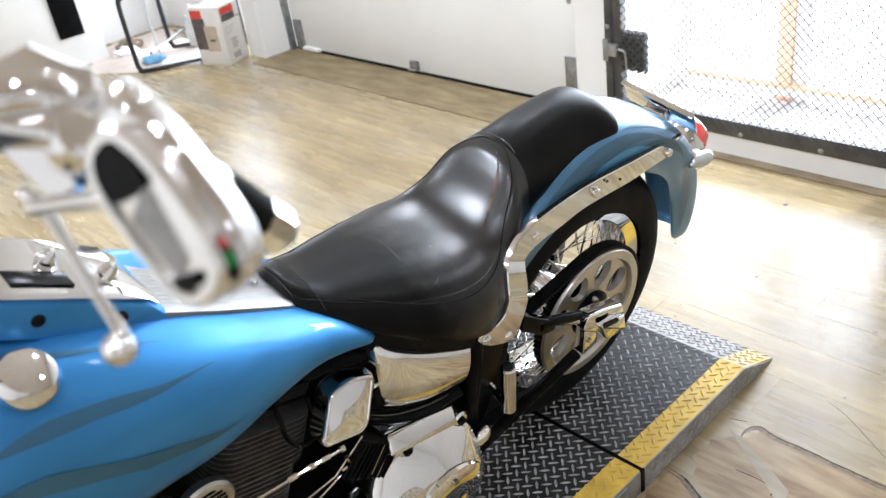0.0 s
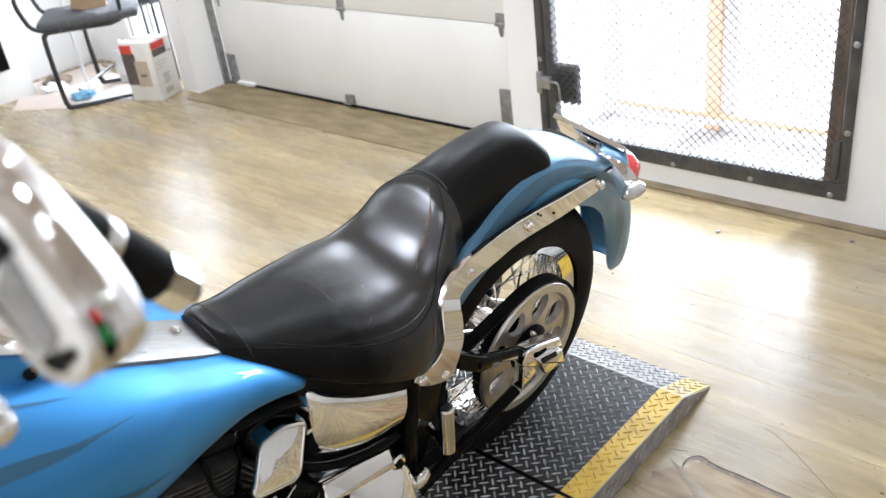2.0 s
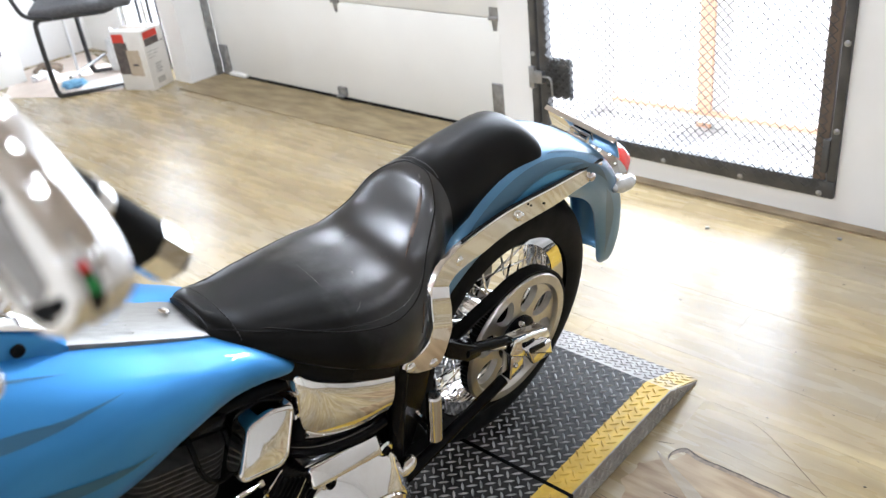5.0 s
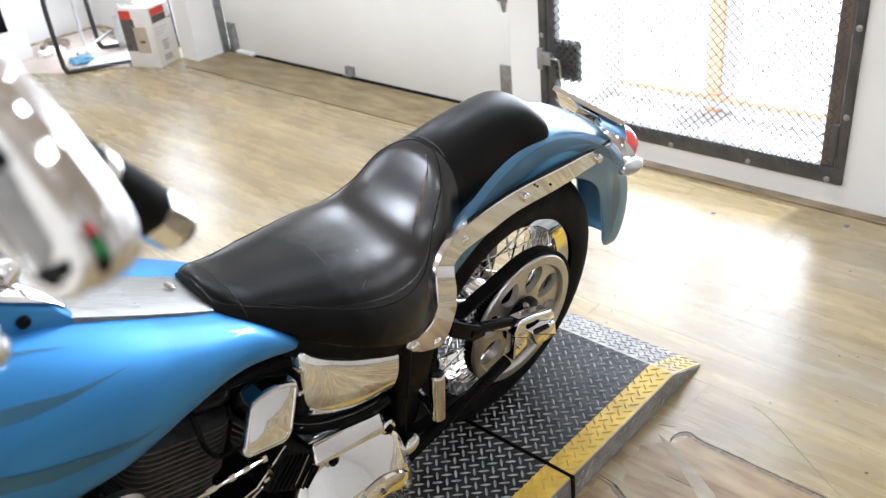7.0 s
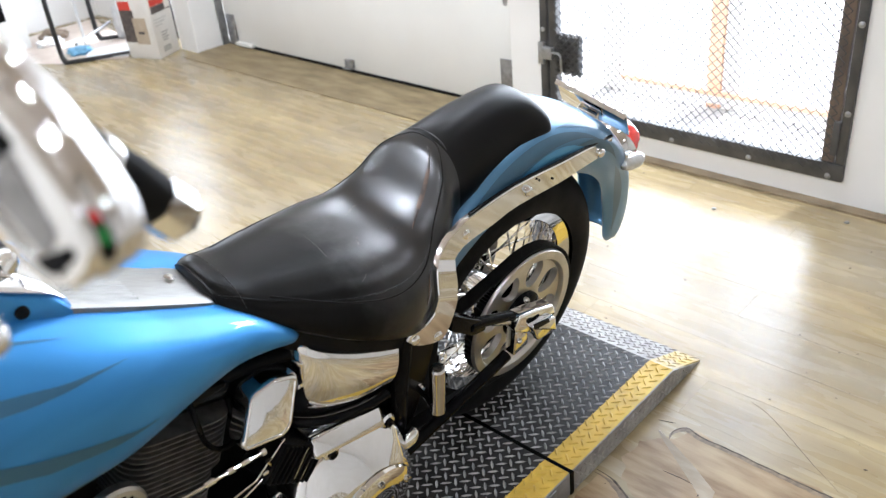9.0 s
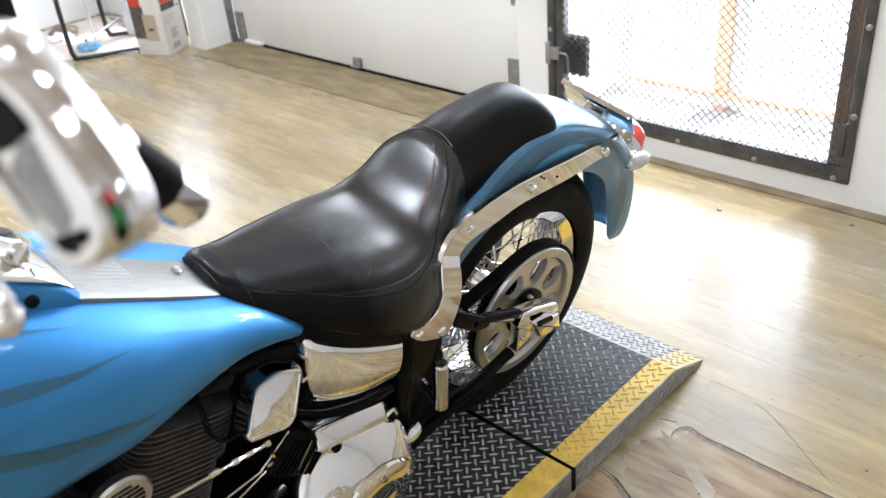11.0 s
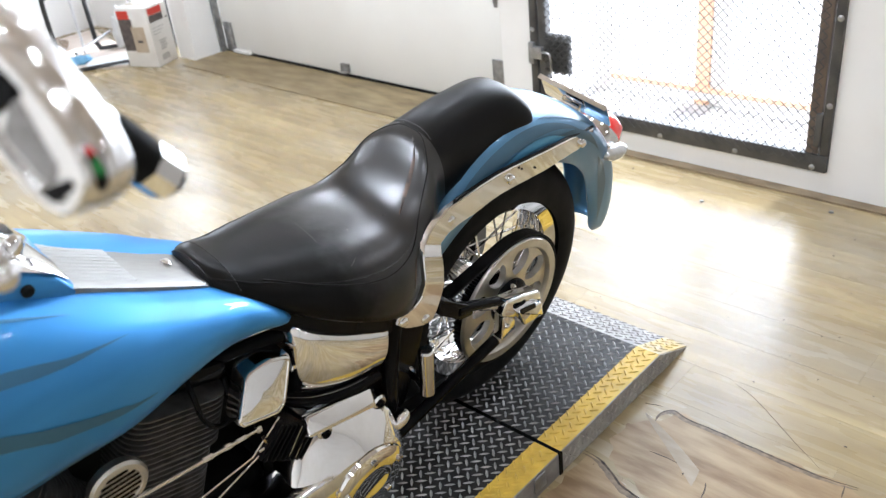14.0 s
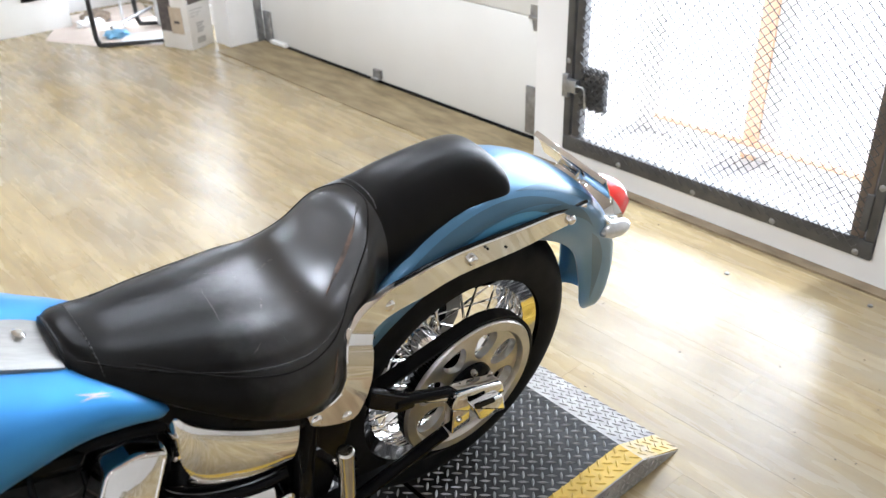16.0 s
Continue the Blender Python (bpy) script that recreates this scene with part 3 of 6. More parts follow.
# wear on the slope plus the sun's overexposure, both put into the colour
SLOPE_YELLOW = mat("worn_sunlit_yellow", (0.56, 0.40, 0.10), 0.5, 0, (0.50, 0.43, 0.29), 22, rvar=0.1)
# lozenges lighter than the plate: their highlights are put into the colour
PLATE_TREAD = mat("bright_tread_tops", (0.22, 0.217, 0.212), 0.34, 0.6, (0.38, 0.373, 0.365), 60, rvar=0.1)
ramp()

# ---- the motorcycle: x to its rear, y to its right, z up, origin under the rear axle ----
BIKE = Matrix.Translation((1.316, 1.286, PT + 0.002)) @ Matrix.Rotation(radians(-2), 4, "Z") @ Matrix.Rotation(radians(11), 4, "X")
bike = root("motorcycle", "blue flame-painted cruiser motorcycle with chrome trim, leaning on the ramp", "motorcycle", m=BIKE)
R = 0.328


def seat_line(rows, u):
    """The seat's surface at share u round each section, from the left edge over the top to the right edge."""
    out = []
    for x, zt, w, zb in rows:
        a = math.pi * (1 - u)
        c, s = math.cos(a), math.sin(a)
        k = float(np.interp(x, (-0.52, -0.38, -0.25, -0.19), (0, 1, 1, 0)))
        y = w * math.copysign(abs(c) ** (0.84 - 0.20 * k), c)
        z = zb + (zt - 0.004 * k - zb) * abs(s) ** (0.97 - 0.40 * k)
        out.append(Vector((x, y, z)))
    return out


def rear_wheel():
    w = new("rear_wheel")
    w.parent = bike
    prof = []
    for i in range(25):
        a = math.pi * 1.28 * (i / 24 - 0.5)
        prof.append((0.262 + 0.066 * math.cos(a) ** 1.0 if abs(a) < math.pi / 2 else 0.262 - 0.05 * (abs(a) - math.pi / 2) * 1.6, 0.080 * math.sin(a)))
    part("tyre", lathe(prof, axle(0, 0, R), 72, cap=False), RUBBER, w)
    rim = [(0.226, -0.062), (0.232, -0.058), (0.222, -0.05), (0.205, -0.044), (0.196, -0.02), (0.196, 0.02), (0.205, 0.044), (0.222, 0.05), (0.232, 0.058), (0.226, 0.062), (0.214, 0.056), (0.200, 0.050), (0.188, 0.024), (0.188, -0.024), (0.200, -0.050), (0.214, -0.056)]
    part("rim", lathe(rim, axle(0, 0, R), 72, closed=True), CHROME, w, "chrome rim")
    hub = [(0, 0.075), (0.03, 0.075), (0.056, 0.07), (0.056, 0.06), (0.032, 0.052), (0.03, 0), (0.032, -0.052), (0.056, -0.06), (0.056, -0.07), (0.03, -0.075), (0, -0.075)]
    part("hub", lathe(hub, axle(0, 0, R), 32), CHROME, w, "chrome hub")
    for i in range(40):
        side = -1 if i % 2 else 1
        a = 2 * math.pi * i / 40
        lead = radians(38) * (1 if (i // 2) % 2 else -1)
        p = Vector((0.046 * math.cos(a + lead), side * 0.062, R + 0.046 * math.sin(a + lead)))
        q = Vector((0.192 * math.cos(a), side * 0.012, R + 0.192 * math.sin(a)))
        part("spoke", tube([p, q], 0.0025, 6), CHROME, w)
    # disc brake on the far side
    # unseen black disc, added so that the pulley's openings look dark
    part("backing_disc", lathe([(0.100, -0.003), (0.100, 0.003), (0.03, 0.010), (0.03, -0.006)], axle(0, 0.086, R), 40, closed=True), BLACK, w, "black backing disc added behind the pulley openings")
    part("brake_disc", lathe([(0.146, -0.002), (0.146, 0.002), (0.08, 0.002), (0.08, -0.002)], axle(0, 0.092, R), 48, closed=True), BRUSHED, w)
    return w


rear_wheel()


def pulley():
    p = new("drive_pulley")
    p.parent = bike
    bm = lathe([(0.161, -0.001), (0.158, 0.004), (0.139, 0.004), (0.136, 0.001), (0.134, -0.006), (0.134, -0.028), (0.152, -0.028), (0.152, -0.004), (0.161, -0.004)], axle(0, -0.112, R), 72, closed=True)
    part("rim", bm, PULLEY, p, "cast aluminium pulley rim")
    # black teeth round the rim
    n = 70
    bm = bmesh.new()
    lo, hi = [], []
    for i in range(n):
        for k, r in ((-0.30, 0.152), (-0.18, 0.159), (0.18, 0.159), (0.30, 0.152)):
            a = 2 * math.pi * (i + k) / n
            lo.append(bm.verts.new((r * math.cos(a), -0.1075, R + r * math.sin(a))))
            hi.append(bm.verts.new((r * math.cos(a), -0.084, R + r * math.sin(a))))
    skin(bm, [lo, hi], True, False)
    part("teeth", bm, SATIN, p, "black pulley teeth", smooth=False)
    # web with eight slanted oval openings
    bm = bmesh.new()
    m = 32
    for s in range(8):
        a0 = radians(26 + 45 * s)
        rings = [[], [], [], []]
        for i in range(m):
            k = 2 * math.pi * i / m
            c, d = math.cos(k), math.sin(k)
            q = max(abs(c), abs(d))
            ro, ao = 0.0945 + 0.0425 * c / q, radians(22.5) * d / q
            rh, ah = 0.0985 + 0.0345 * c, (0.0255 + 0.0075 * c) * d / (0.0985 + 0.0345 * c)
            for ring, (r, a, y) in zip(rings, ((ro, ao, -0.090), (ro, ao, -0.105), (rh, ah * 1.06, -0.105), (rh, ah, -0.090))):
                ring.append(bm.verts.new((r * math.cos(a0 + a), y, R + r * math.sin(a0 + a))))
        skin(bm, rings[1:], True, False)
    bmesh.ops.remove_doubles(bm, verts=bm.verts, dist=0.0003)
    part("web", bm, PULLEY, p, "cast web with oval openings", angle=30)
    part("hub", lathe([(0, 0.016), (0.026, 0.016), (0.030, 0.012), (0.050, 0.008), (0.056, 0.002), (0.056, -0.03)], axle(0, -0.110, R), 36), BLACK, p, "black pulley hub")
    for i in range(5):
        a = 2 * math.pi * (i + 0.3) / 5
        bolt(0.046 * math.cos(a), -0.120, R + 0.046 * math.sin(a), 0.008, p, POLISHED)


pulley()


def belt():
    """Toothed drive belt from the rear pulley to the gearbox pulley."""
    c0, r0, c1, r1 = Vector((0, R)), 0.163, Vector((-0.60, 0.30)), 0.062
    d = c1 - c0
    base = math.atan2(d.y, d.x)
    k = math.acos((r0 - r1) / d.length)
    line = []
    for i in range(41):
        a = base + k + (2 * math.pi - 2 * k) * i / 40
        line.append((c0 + Vector((math.cos(a), math.sin(a))) * r0, a))
    for i in range(13):
        a = base - k + 2 * k * i / 12
        line.append((c1 + Vector((math.cos(a), math.sin(a))) * r1, a))
    full = []
    for (p, a), (q, b) in zip(line, line[1:] + line[:1]):
        n = max(1, int((q - p).length / 0.012))
        for j in range(n):
            full.append((p.lerp(q, j / n), a if j < n / 2 else b))
    bm = bmesh.new()
    rings = []
    for p, a in full:
        o = Vector((math.cos(a), math.sin(a))) * 0.006
        rings.append([bm.verts.new((p.x, -0.112, p.y)), bm.verts.new((p.x + o.x, -0.112, p.y + o.y)), bm.verts.new((p.x + o.x, -0.083, p.y + o.y)), bm.verts.new((p.x, -0.083, p.y))])
    rings.append(rings[0])
    skin(bm, rings, True, False)
    part("drive_belt", bm, RUBBER, bike, "black toothed drive belt", smooth=False)


belt()


FKEYS = smooth_line([(-6.0, 0.466, 0.440, 0.050), (-5.0, 0.476, 0.412, 0.056), (-3.5, 0.481, 0.390, 0.060), (-1, 0.482, 0.374, 0.063), (3, 0.483, 0.361, 0.066), (9, 0.482, 0.352, 0.069), (18, 0.478, 0.343, 0.073), (28, 0.468, 0.339, 0.080), (42, 0.456, 0.337, 0.096), (60, 0.450, 0.337, 0.107), (90, 0.445, 0.34, 0.110), (120, 0.43, 0.342, 0.110), (150, 0.405, 0.345, 0.105)], 6)


def fender_at(th, v, lift=0.0):
    """A point of the fender's left side: the angle th round the axle, v from the lower edge (0) to the shoulder (1) and on to the crown (2)."""
    th0 = [k[0] for k in FKEYS]
    ro, ri, w = (float(np.interp(th, th0, [k[c] for k in FKEYS])) for c in (1, 2, 3))
    a = radians(th)
    if v <= 1:
        r, y = ri + (ro - 0.048 - ri) * v, -w
    else:
        k = (v - 1) * math.pi / 2
        r, y = ro - 0.048 + 0.048 * math.sin(k) ** 0.9 + lift, -w * math.cos(k) ** 0.8
    return Vector((math.cos(a) * r, y - lift * (1 if v < 1.6 else 0), R + math.sin(a) * r))


def fender():
    fe = new("rear_fender")
    fe.parent = bike
    rings, edge = [], []
    keys = FKEYS
    for th, ro, ri, w in keys:
        a = radians(th)
        d = Vector((math.cos(a), 0, math.sin(a)))
        o = Vector((0, 0, R))
        ring = []
        prof = [(ri, -1.0), (ri + (ro - ri) * 0.35, -1.0), (ri + (ro - ri) * 0.55, -0.985)]
        for i in range(1, 16):
            b = math.pi * i / 16
            prof.append((ro - 0.048 + 0.048 * math.sin(b) ** 0.9, -math.copysign(abs(math.cos(b)) ** 0.8, math.cos(b))))
        rf = ri + (ro - 0.052 - ri) * float(np.interp(th, (18, 42), (1, 0)))
        prof += [(max(rf, ri + (ro - ri) * 0.55), 0.985), (max(rf, ri + (ro - ri) * 0.35) - 0.001, 1.0), (rf - 0.002, 1.0)]
        for r, y in prof:
            ring.append(o + d * r + Vector((0, y * w, 0)))
        rings.append(ring)
    bm = loft(rings, False, False)
    bmesh.ops.recalc_face_normals(bm, faces=bm.faces)
    ob = part("shell", bm, FENDER_BLUE, fe, "blue flame-painted fender shell", angle=60)
    so = ob.modifiers.new("thickness", "SOLIDIFY")
    so.thickness, so.offset = 0.004, -1
    for rows, m in (([(132, 1.10, 0.0), (116, 1.16, 0.13), (99, 1.22, 0.17), (84, 1.26, 0.14), (72, 1.22, 0.07), (60, 1.10, 0.0)], FLAME_DEEP), ([(82, 1.50, 0.0), (70, 1.50, 0.08), (58, 1.46, 0.11), (46, 1.38, 0.09), (34, 1.24, 0.04), (26, 1.12, 0.0)], FLAME_DEEP),
                    ([(74, 0.98, 0.0), (66, 1.02, 0.10), (58, 1.02, 0.12), (50, 0.98, 0.06), (42, 0.90, 0.0)], FLAME_DEEP), ([(108, 0.80, 0.0), (96, 0.88, 0.12), (84, 0.92, 0.15), (74, 0.90, 0.10), (68, 0.86, 0.0)], FLAME_PALE), ([(40, 0.75, 0.0), (30, 0.70, 0.14), (18, 0.62, 0.18), (6, 0.5, 0.08), (0, 0.45, 0.0)], FLAME_DEEP)):
        bm = bmesh.new()
        pts = smooth_line(rows, 5)
        skin(bm, [[bm.verts.new(fender_at(th, v + s * abs(h), 0.0008)) for s in (-1, -0.5, 0, 0.5, 1)] for th, v, h in pts], False, False)
        part("flame", bm, m, fe)
    return fe


fender()


def strut():
    s = new("fender_strut")
    s.parent = bike
    rows = smooth_line([(-0.414, 0.572, -0.408, 0.548, -0.176), (-0.403, 0.575, -0.38, 0.529, -0.176), (-0.378, 0.573, -0.329, 0.512, -0.176), (-0.356, 0.585, -0.307, 0.542, -0.176), (-0.346, 0.608, -0.296, 0.579, -0.176), (-0.344, 0.617, -0.294, 0.591, -0.175),
                        (-0.338, 0.646, -0.285, 0.617, -0.164), (-0.332, 0.664, -0.283, 0.638, -0.156), (-0.323, 0.672, -0.276, 0.645, -0.148), (-0.317, 0.675, -0.272, 0.652, -0.145), (-0.293, 0.692, -0.244, 0.658, -0.138), (-0.259, 0.703, -0.203, 0.659, -0.133),
                        (-0.226, 0.709, -0.16, 0.659, -0.13), (-0.1, 0.716, -0.085, 0.664, -0.126), (0.05, 0.703, 0.055, 0.654, -0.121), (0.15, 0.69, 0.15, 0.647, -0.112), (0.255, 0.67, 0.255, 0.636, -0.1)], 3)
    rings = []
    for x1, z1, x2, z2, y in rows:
        a, b = Vector((x1, y, z1)), Vector((x2, y, z2))
        e = (b - a).normalized() * 0.002
        t = Vector((0, 0.011, 0))
        rings.append([a + e + t * 0, a + Vector((0, 0.002, 0)), a + t, b + t, b + Vector((0, 0.002, 0)), b - e])
    part("bar", loft(rings), CHROME, s, "polished chrome fender strut", angle=30)
    # black bar that draws the gap above the strut and its shade
    part("gap_line", tube([Vector((x1, y + 0.003, z1 + 0.004)) for x1, z1, x2, z2, y in rows if x1 > -0.24], 0.0036, 8), BLACK, s, "thin black line for the shaded gap above the strut")
    for x, y, z in ((-0.238, -0.131, 0.678), (-0.063, -0.128, 0.690), (0.206, -0.108, 0.656), (-0.399, -0.175, 0.555), (-0.342, -0.174, 0.528)):
        bolt(x, y, z, 0.0105, s, CHROME, 0.007)
    for x, y, z in ((0.02, -0.124, 0.68), (0.10, -0.116, 0.673), (-0.03, -0.128, 0.70)):
        part("hole", lathe([(0, 0.0006), (0.0024, 0.0006), (0.0024, -0.002)], axle(x, y, z), 10), BLACK, s)


strut()


def seat():
    s = new("saddle")
    s.parent = bike
    rows = smooth_line([(-0.704, 0.748, 0.044, 0.733), (-0.701, 0.757, 0.055, 0.727), (-0.692, 0.763, 0.066, 0.719), (-0.670, 0.758, 0.084, 0.708), (-0.62, 0.738, 0.110, 0.682), (-0.52, 0.718, 0.161, 0.625),
                        (-0.42, 0.704, 0.180, 0.580), (-0.345, 0.709, 0.162, 0.568), (-0.295, 0.740, 0.132, 0.616), (-0.255, 0.784, 0.111, 0.669), (-0.225, 0.807, 0.095, 0.698),
                        (-0.15, 0.829, 0.085, 0.718), (-0.05, 0.838, 0.080, 0.742), (0.015, 0.829, 0.084, 0.755), (0.05, 0.806, 0.082, 0.758), (0.066, 0.785, 0.060, 0.762)], 5)
    rings = []
    for r in rows:
        x, zt, w, zb = r
        top = [seat_line([r], i / 28)[0] for i in range(29)]
        low = [Vector((x, w * 0.9 * (1 - 2 * i / 6), zb - 0.012)) for i in range(7)]
        rings.append(top + low)
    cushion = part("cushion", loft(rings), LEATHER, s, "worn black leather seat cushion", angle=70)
    # same leather colour on the passenger pad, less specular so its sheen stays dark
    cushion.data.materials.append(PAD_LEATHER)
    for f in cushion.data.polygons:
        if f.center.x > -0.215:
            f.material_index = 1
    tray = []
    for r in rows:
        if -0.66 < r[0] < -0.30:
            tray.append([Vector((r[0], r[2] * q, r[3] + z)) for q, z in ((-0.82, -0.014), (0.82, -0.014), (0.82, -0.060), (-0.82, -0.060))])
    part("seat_pan", loft(tray), BLACK, s, "black seat pan")
    xs = [r[0] for r in rows]
    def on_seat(x, u, lift=0.0006):
        r = [float(np.interp(x, xs, [q[c] for q in rows])) for c in range(4)]
        p = seat_line([r], u)[0]
        return p + (p - Vector((r[0], 0, r[3] - 0.05))).normalized() * lift
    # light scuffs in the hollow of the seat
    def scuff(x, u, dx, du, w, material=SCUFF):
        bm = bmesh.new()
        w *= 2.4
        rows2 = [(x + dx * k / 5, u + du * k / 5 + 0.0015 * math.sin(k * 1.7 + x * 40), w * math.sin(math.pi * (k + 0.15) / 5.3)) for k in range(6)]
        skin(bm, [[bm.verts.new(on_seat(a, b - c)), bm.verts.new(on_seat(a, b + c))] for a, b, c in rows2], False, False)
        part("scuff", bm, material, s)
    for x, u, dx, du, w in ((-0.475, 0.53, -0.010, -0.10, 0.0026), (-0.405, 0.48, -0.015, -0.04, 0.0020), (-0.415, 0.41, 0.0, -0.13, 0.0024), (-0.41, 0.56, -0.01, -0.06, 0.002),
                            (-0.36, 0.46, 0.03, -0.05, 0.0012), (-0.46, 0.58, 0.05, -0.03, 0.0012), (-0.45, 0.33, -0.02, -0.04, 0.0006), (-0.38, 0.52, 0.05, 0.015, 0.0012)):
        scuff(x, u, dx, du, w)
    # rub wear on the edges, with their soft brown highlights put into the colour
    for line, wide, material in (([(-0.240, 0.436), (-0.252, 0.414), (-0.268, 0.397), (-0.286, 0.387), (-0.306, 0.380), (-0.326, 0.368)], 0.015, WORN), ([(-0.345, 0.155), (-0.355, 0.10), (-0.366, 0.045)], 0.012, WORN), ([(-0.228, 0.47), (-0.232, 0.45), (-0.240, 0.435)], 0.012, SCUFF)):
        pts = smooth_line(line, 5)
        bm = bmesh.new()
        skin(bm, [[bm.verts.new(on_seat(x, u + q * wide * math.sin(math.pi * (k + 0.3) / (len(pts) - 0.4)), 0.0004 + 0.0014 * (1 - abs(q)))) for q in (-1, 0, 1)] for k, (x, u) in enumerate(pts)], False, False)
        part("worn_edge", bm, material, s, "rubbed brown leather edge with its highlight painted in" if material is WORN else "")
    side = [(-0.214, 0.5), (-0.215, 0.45), (-0.221, 0.40), (-0.240, 0.312), (-0.256, 0.278), (-0.290, 0.253), (-0.345, 0.205), (-0.41, 0.19), (-0.475, 0.20), (-0.56, 0.23), (-0.62, 0.26)]
    edge = smooth_line([(x, 1 - u) for x, u in side[:0:-1]] + side, 6)
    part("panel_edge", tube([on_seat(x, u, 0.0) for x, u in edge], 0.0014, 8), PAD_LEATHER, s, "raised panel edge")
    # seams
    def seam(line, r=0.0011):
        part("seam", tube(line, r, 6), LEATHER, s)
    seam([on_seat(-0.205 - 0.25 * (u - 0.5) ** 2, u, 0.0) for u in (0.36 + 0.28 * i / 24 for i in range(25))])
    k = [i for i, r in enumerate(rows) if abs(r[0] + 0.685) < 0.012][0]
    seam([seat_line([rows[k]], u / 24)[0] for u in range(2, 23)], 0.0018)
    k = [i for i, r in enumerate(rows) if abs(r[0] + 0.672) < 0.012][-1]
    line = [seat_line([rows[k]], u / 60)[0] for u in range(8, 53)]
    for a, b in zip(line[::2], line[1::2]):
        part("stitch", tube([a + Vector((0, 0, 0.0008)), b + Vector((0, 0, 0.0008))], 0.0008, 5), SCUFF, s)
    for u in (0.23, 0.77):
        seam([p for p in seat_line([r for r in rows if -0.69 < r[0] < -0.31], u)])
    return s


seat()


def tail():
    t = new("tail_light")
    t.parent = bike
    m = Matrix.Translation((0.432, 0, 0.549)) @ Matrix.Rotation(radians(66), 4, "Y") @ Matrix.Diagonal((1.25, 1.5, 1.45, 1))
    part("lens", lathe([(0.0, 0.042), (0.018, 0.040), (0.033, 0.030), (0.040, 0.012), (0.041, 0.0)], m, 28), RED, t, "red tail light lens")
    part("housing", lathe([(0.044, 0.003), (0.046, -0.012), (0.038, -0.04), (0, -0.05)], m, 28), CHROME, t, "chrome housing")
    for y in (-0.10, 0.10):
        bm = lathe([(0, 0.044), (0.011, 0.039), (0.018, 0.026), (0.0205, 0.008), (0.018, -0.018), (0.010, -0.037), (0, -0.042)], Matrix.Translation((0.385, y * 0.88, 0.552)) @ Matrix.Rotation(radians(95), 4, "Y"), 24)
        sg = part("turn_signal", bm, CLEAR, t, "clear bullet turn signal")
        part("stem", tube([(0.335, y * 0.5, 0.60), (0.375, y * 0.85, 0.560)], 0.009, 10), CHROME, sg)
    # number plate carrier, bent chrome sheet
    pl = new("plate_carrier")
    pl.parent = bike
    m = Matrix.Translation((0.318, 0.0, 0.678)) @ Matrix.Rotation(radians(54), 4, "Y") @ Matrix.Rotation(radians(8), 4, "Z")
    part("sheet", box(-0.042, 0.044, -0.092, 0.092, 0, 0.003, 0.001, m=m), CHROME, pl, "chrome number plate carrier")
    part("lip", box(-0.045, -0.0425, -0.092, 0.092, -0.008, 0.004, 0.0008, m=m), CHROME, pl)
    part("bracket", box(-0.018, 0.03, -0.026, 0.026, -0.045, -0.0005, 0.005, m=m), CHROME, pl)


tail()


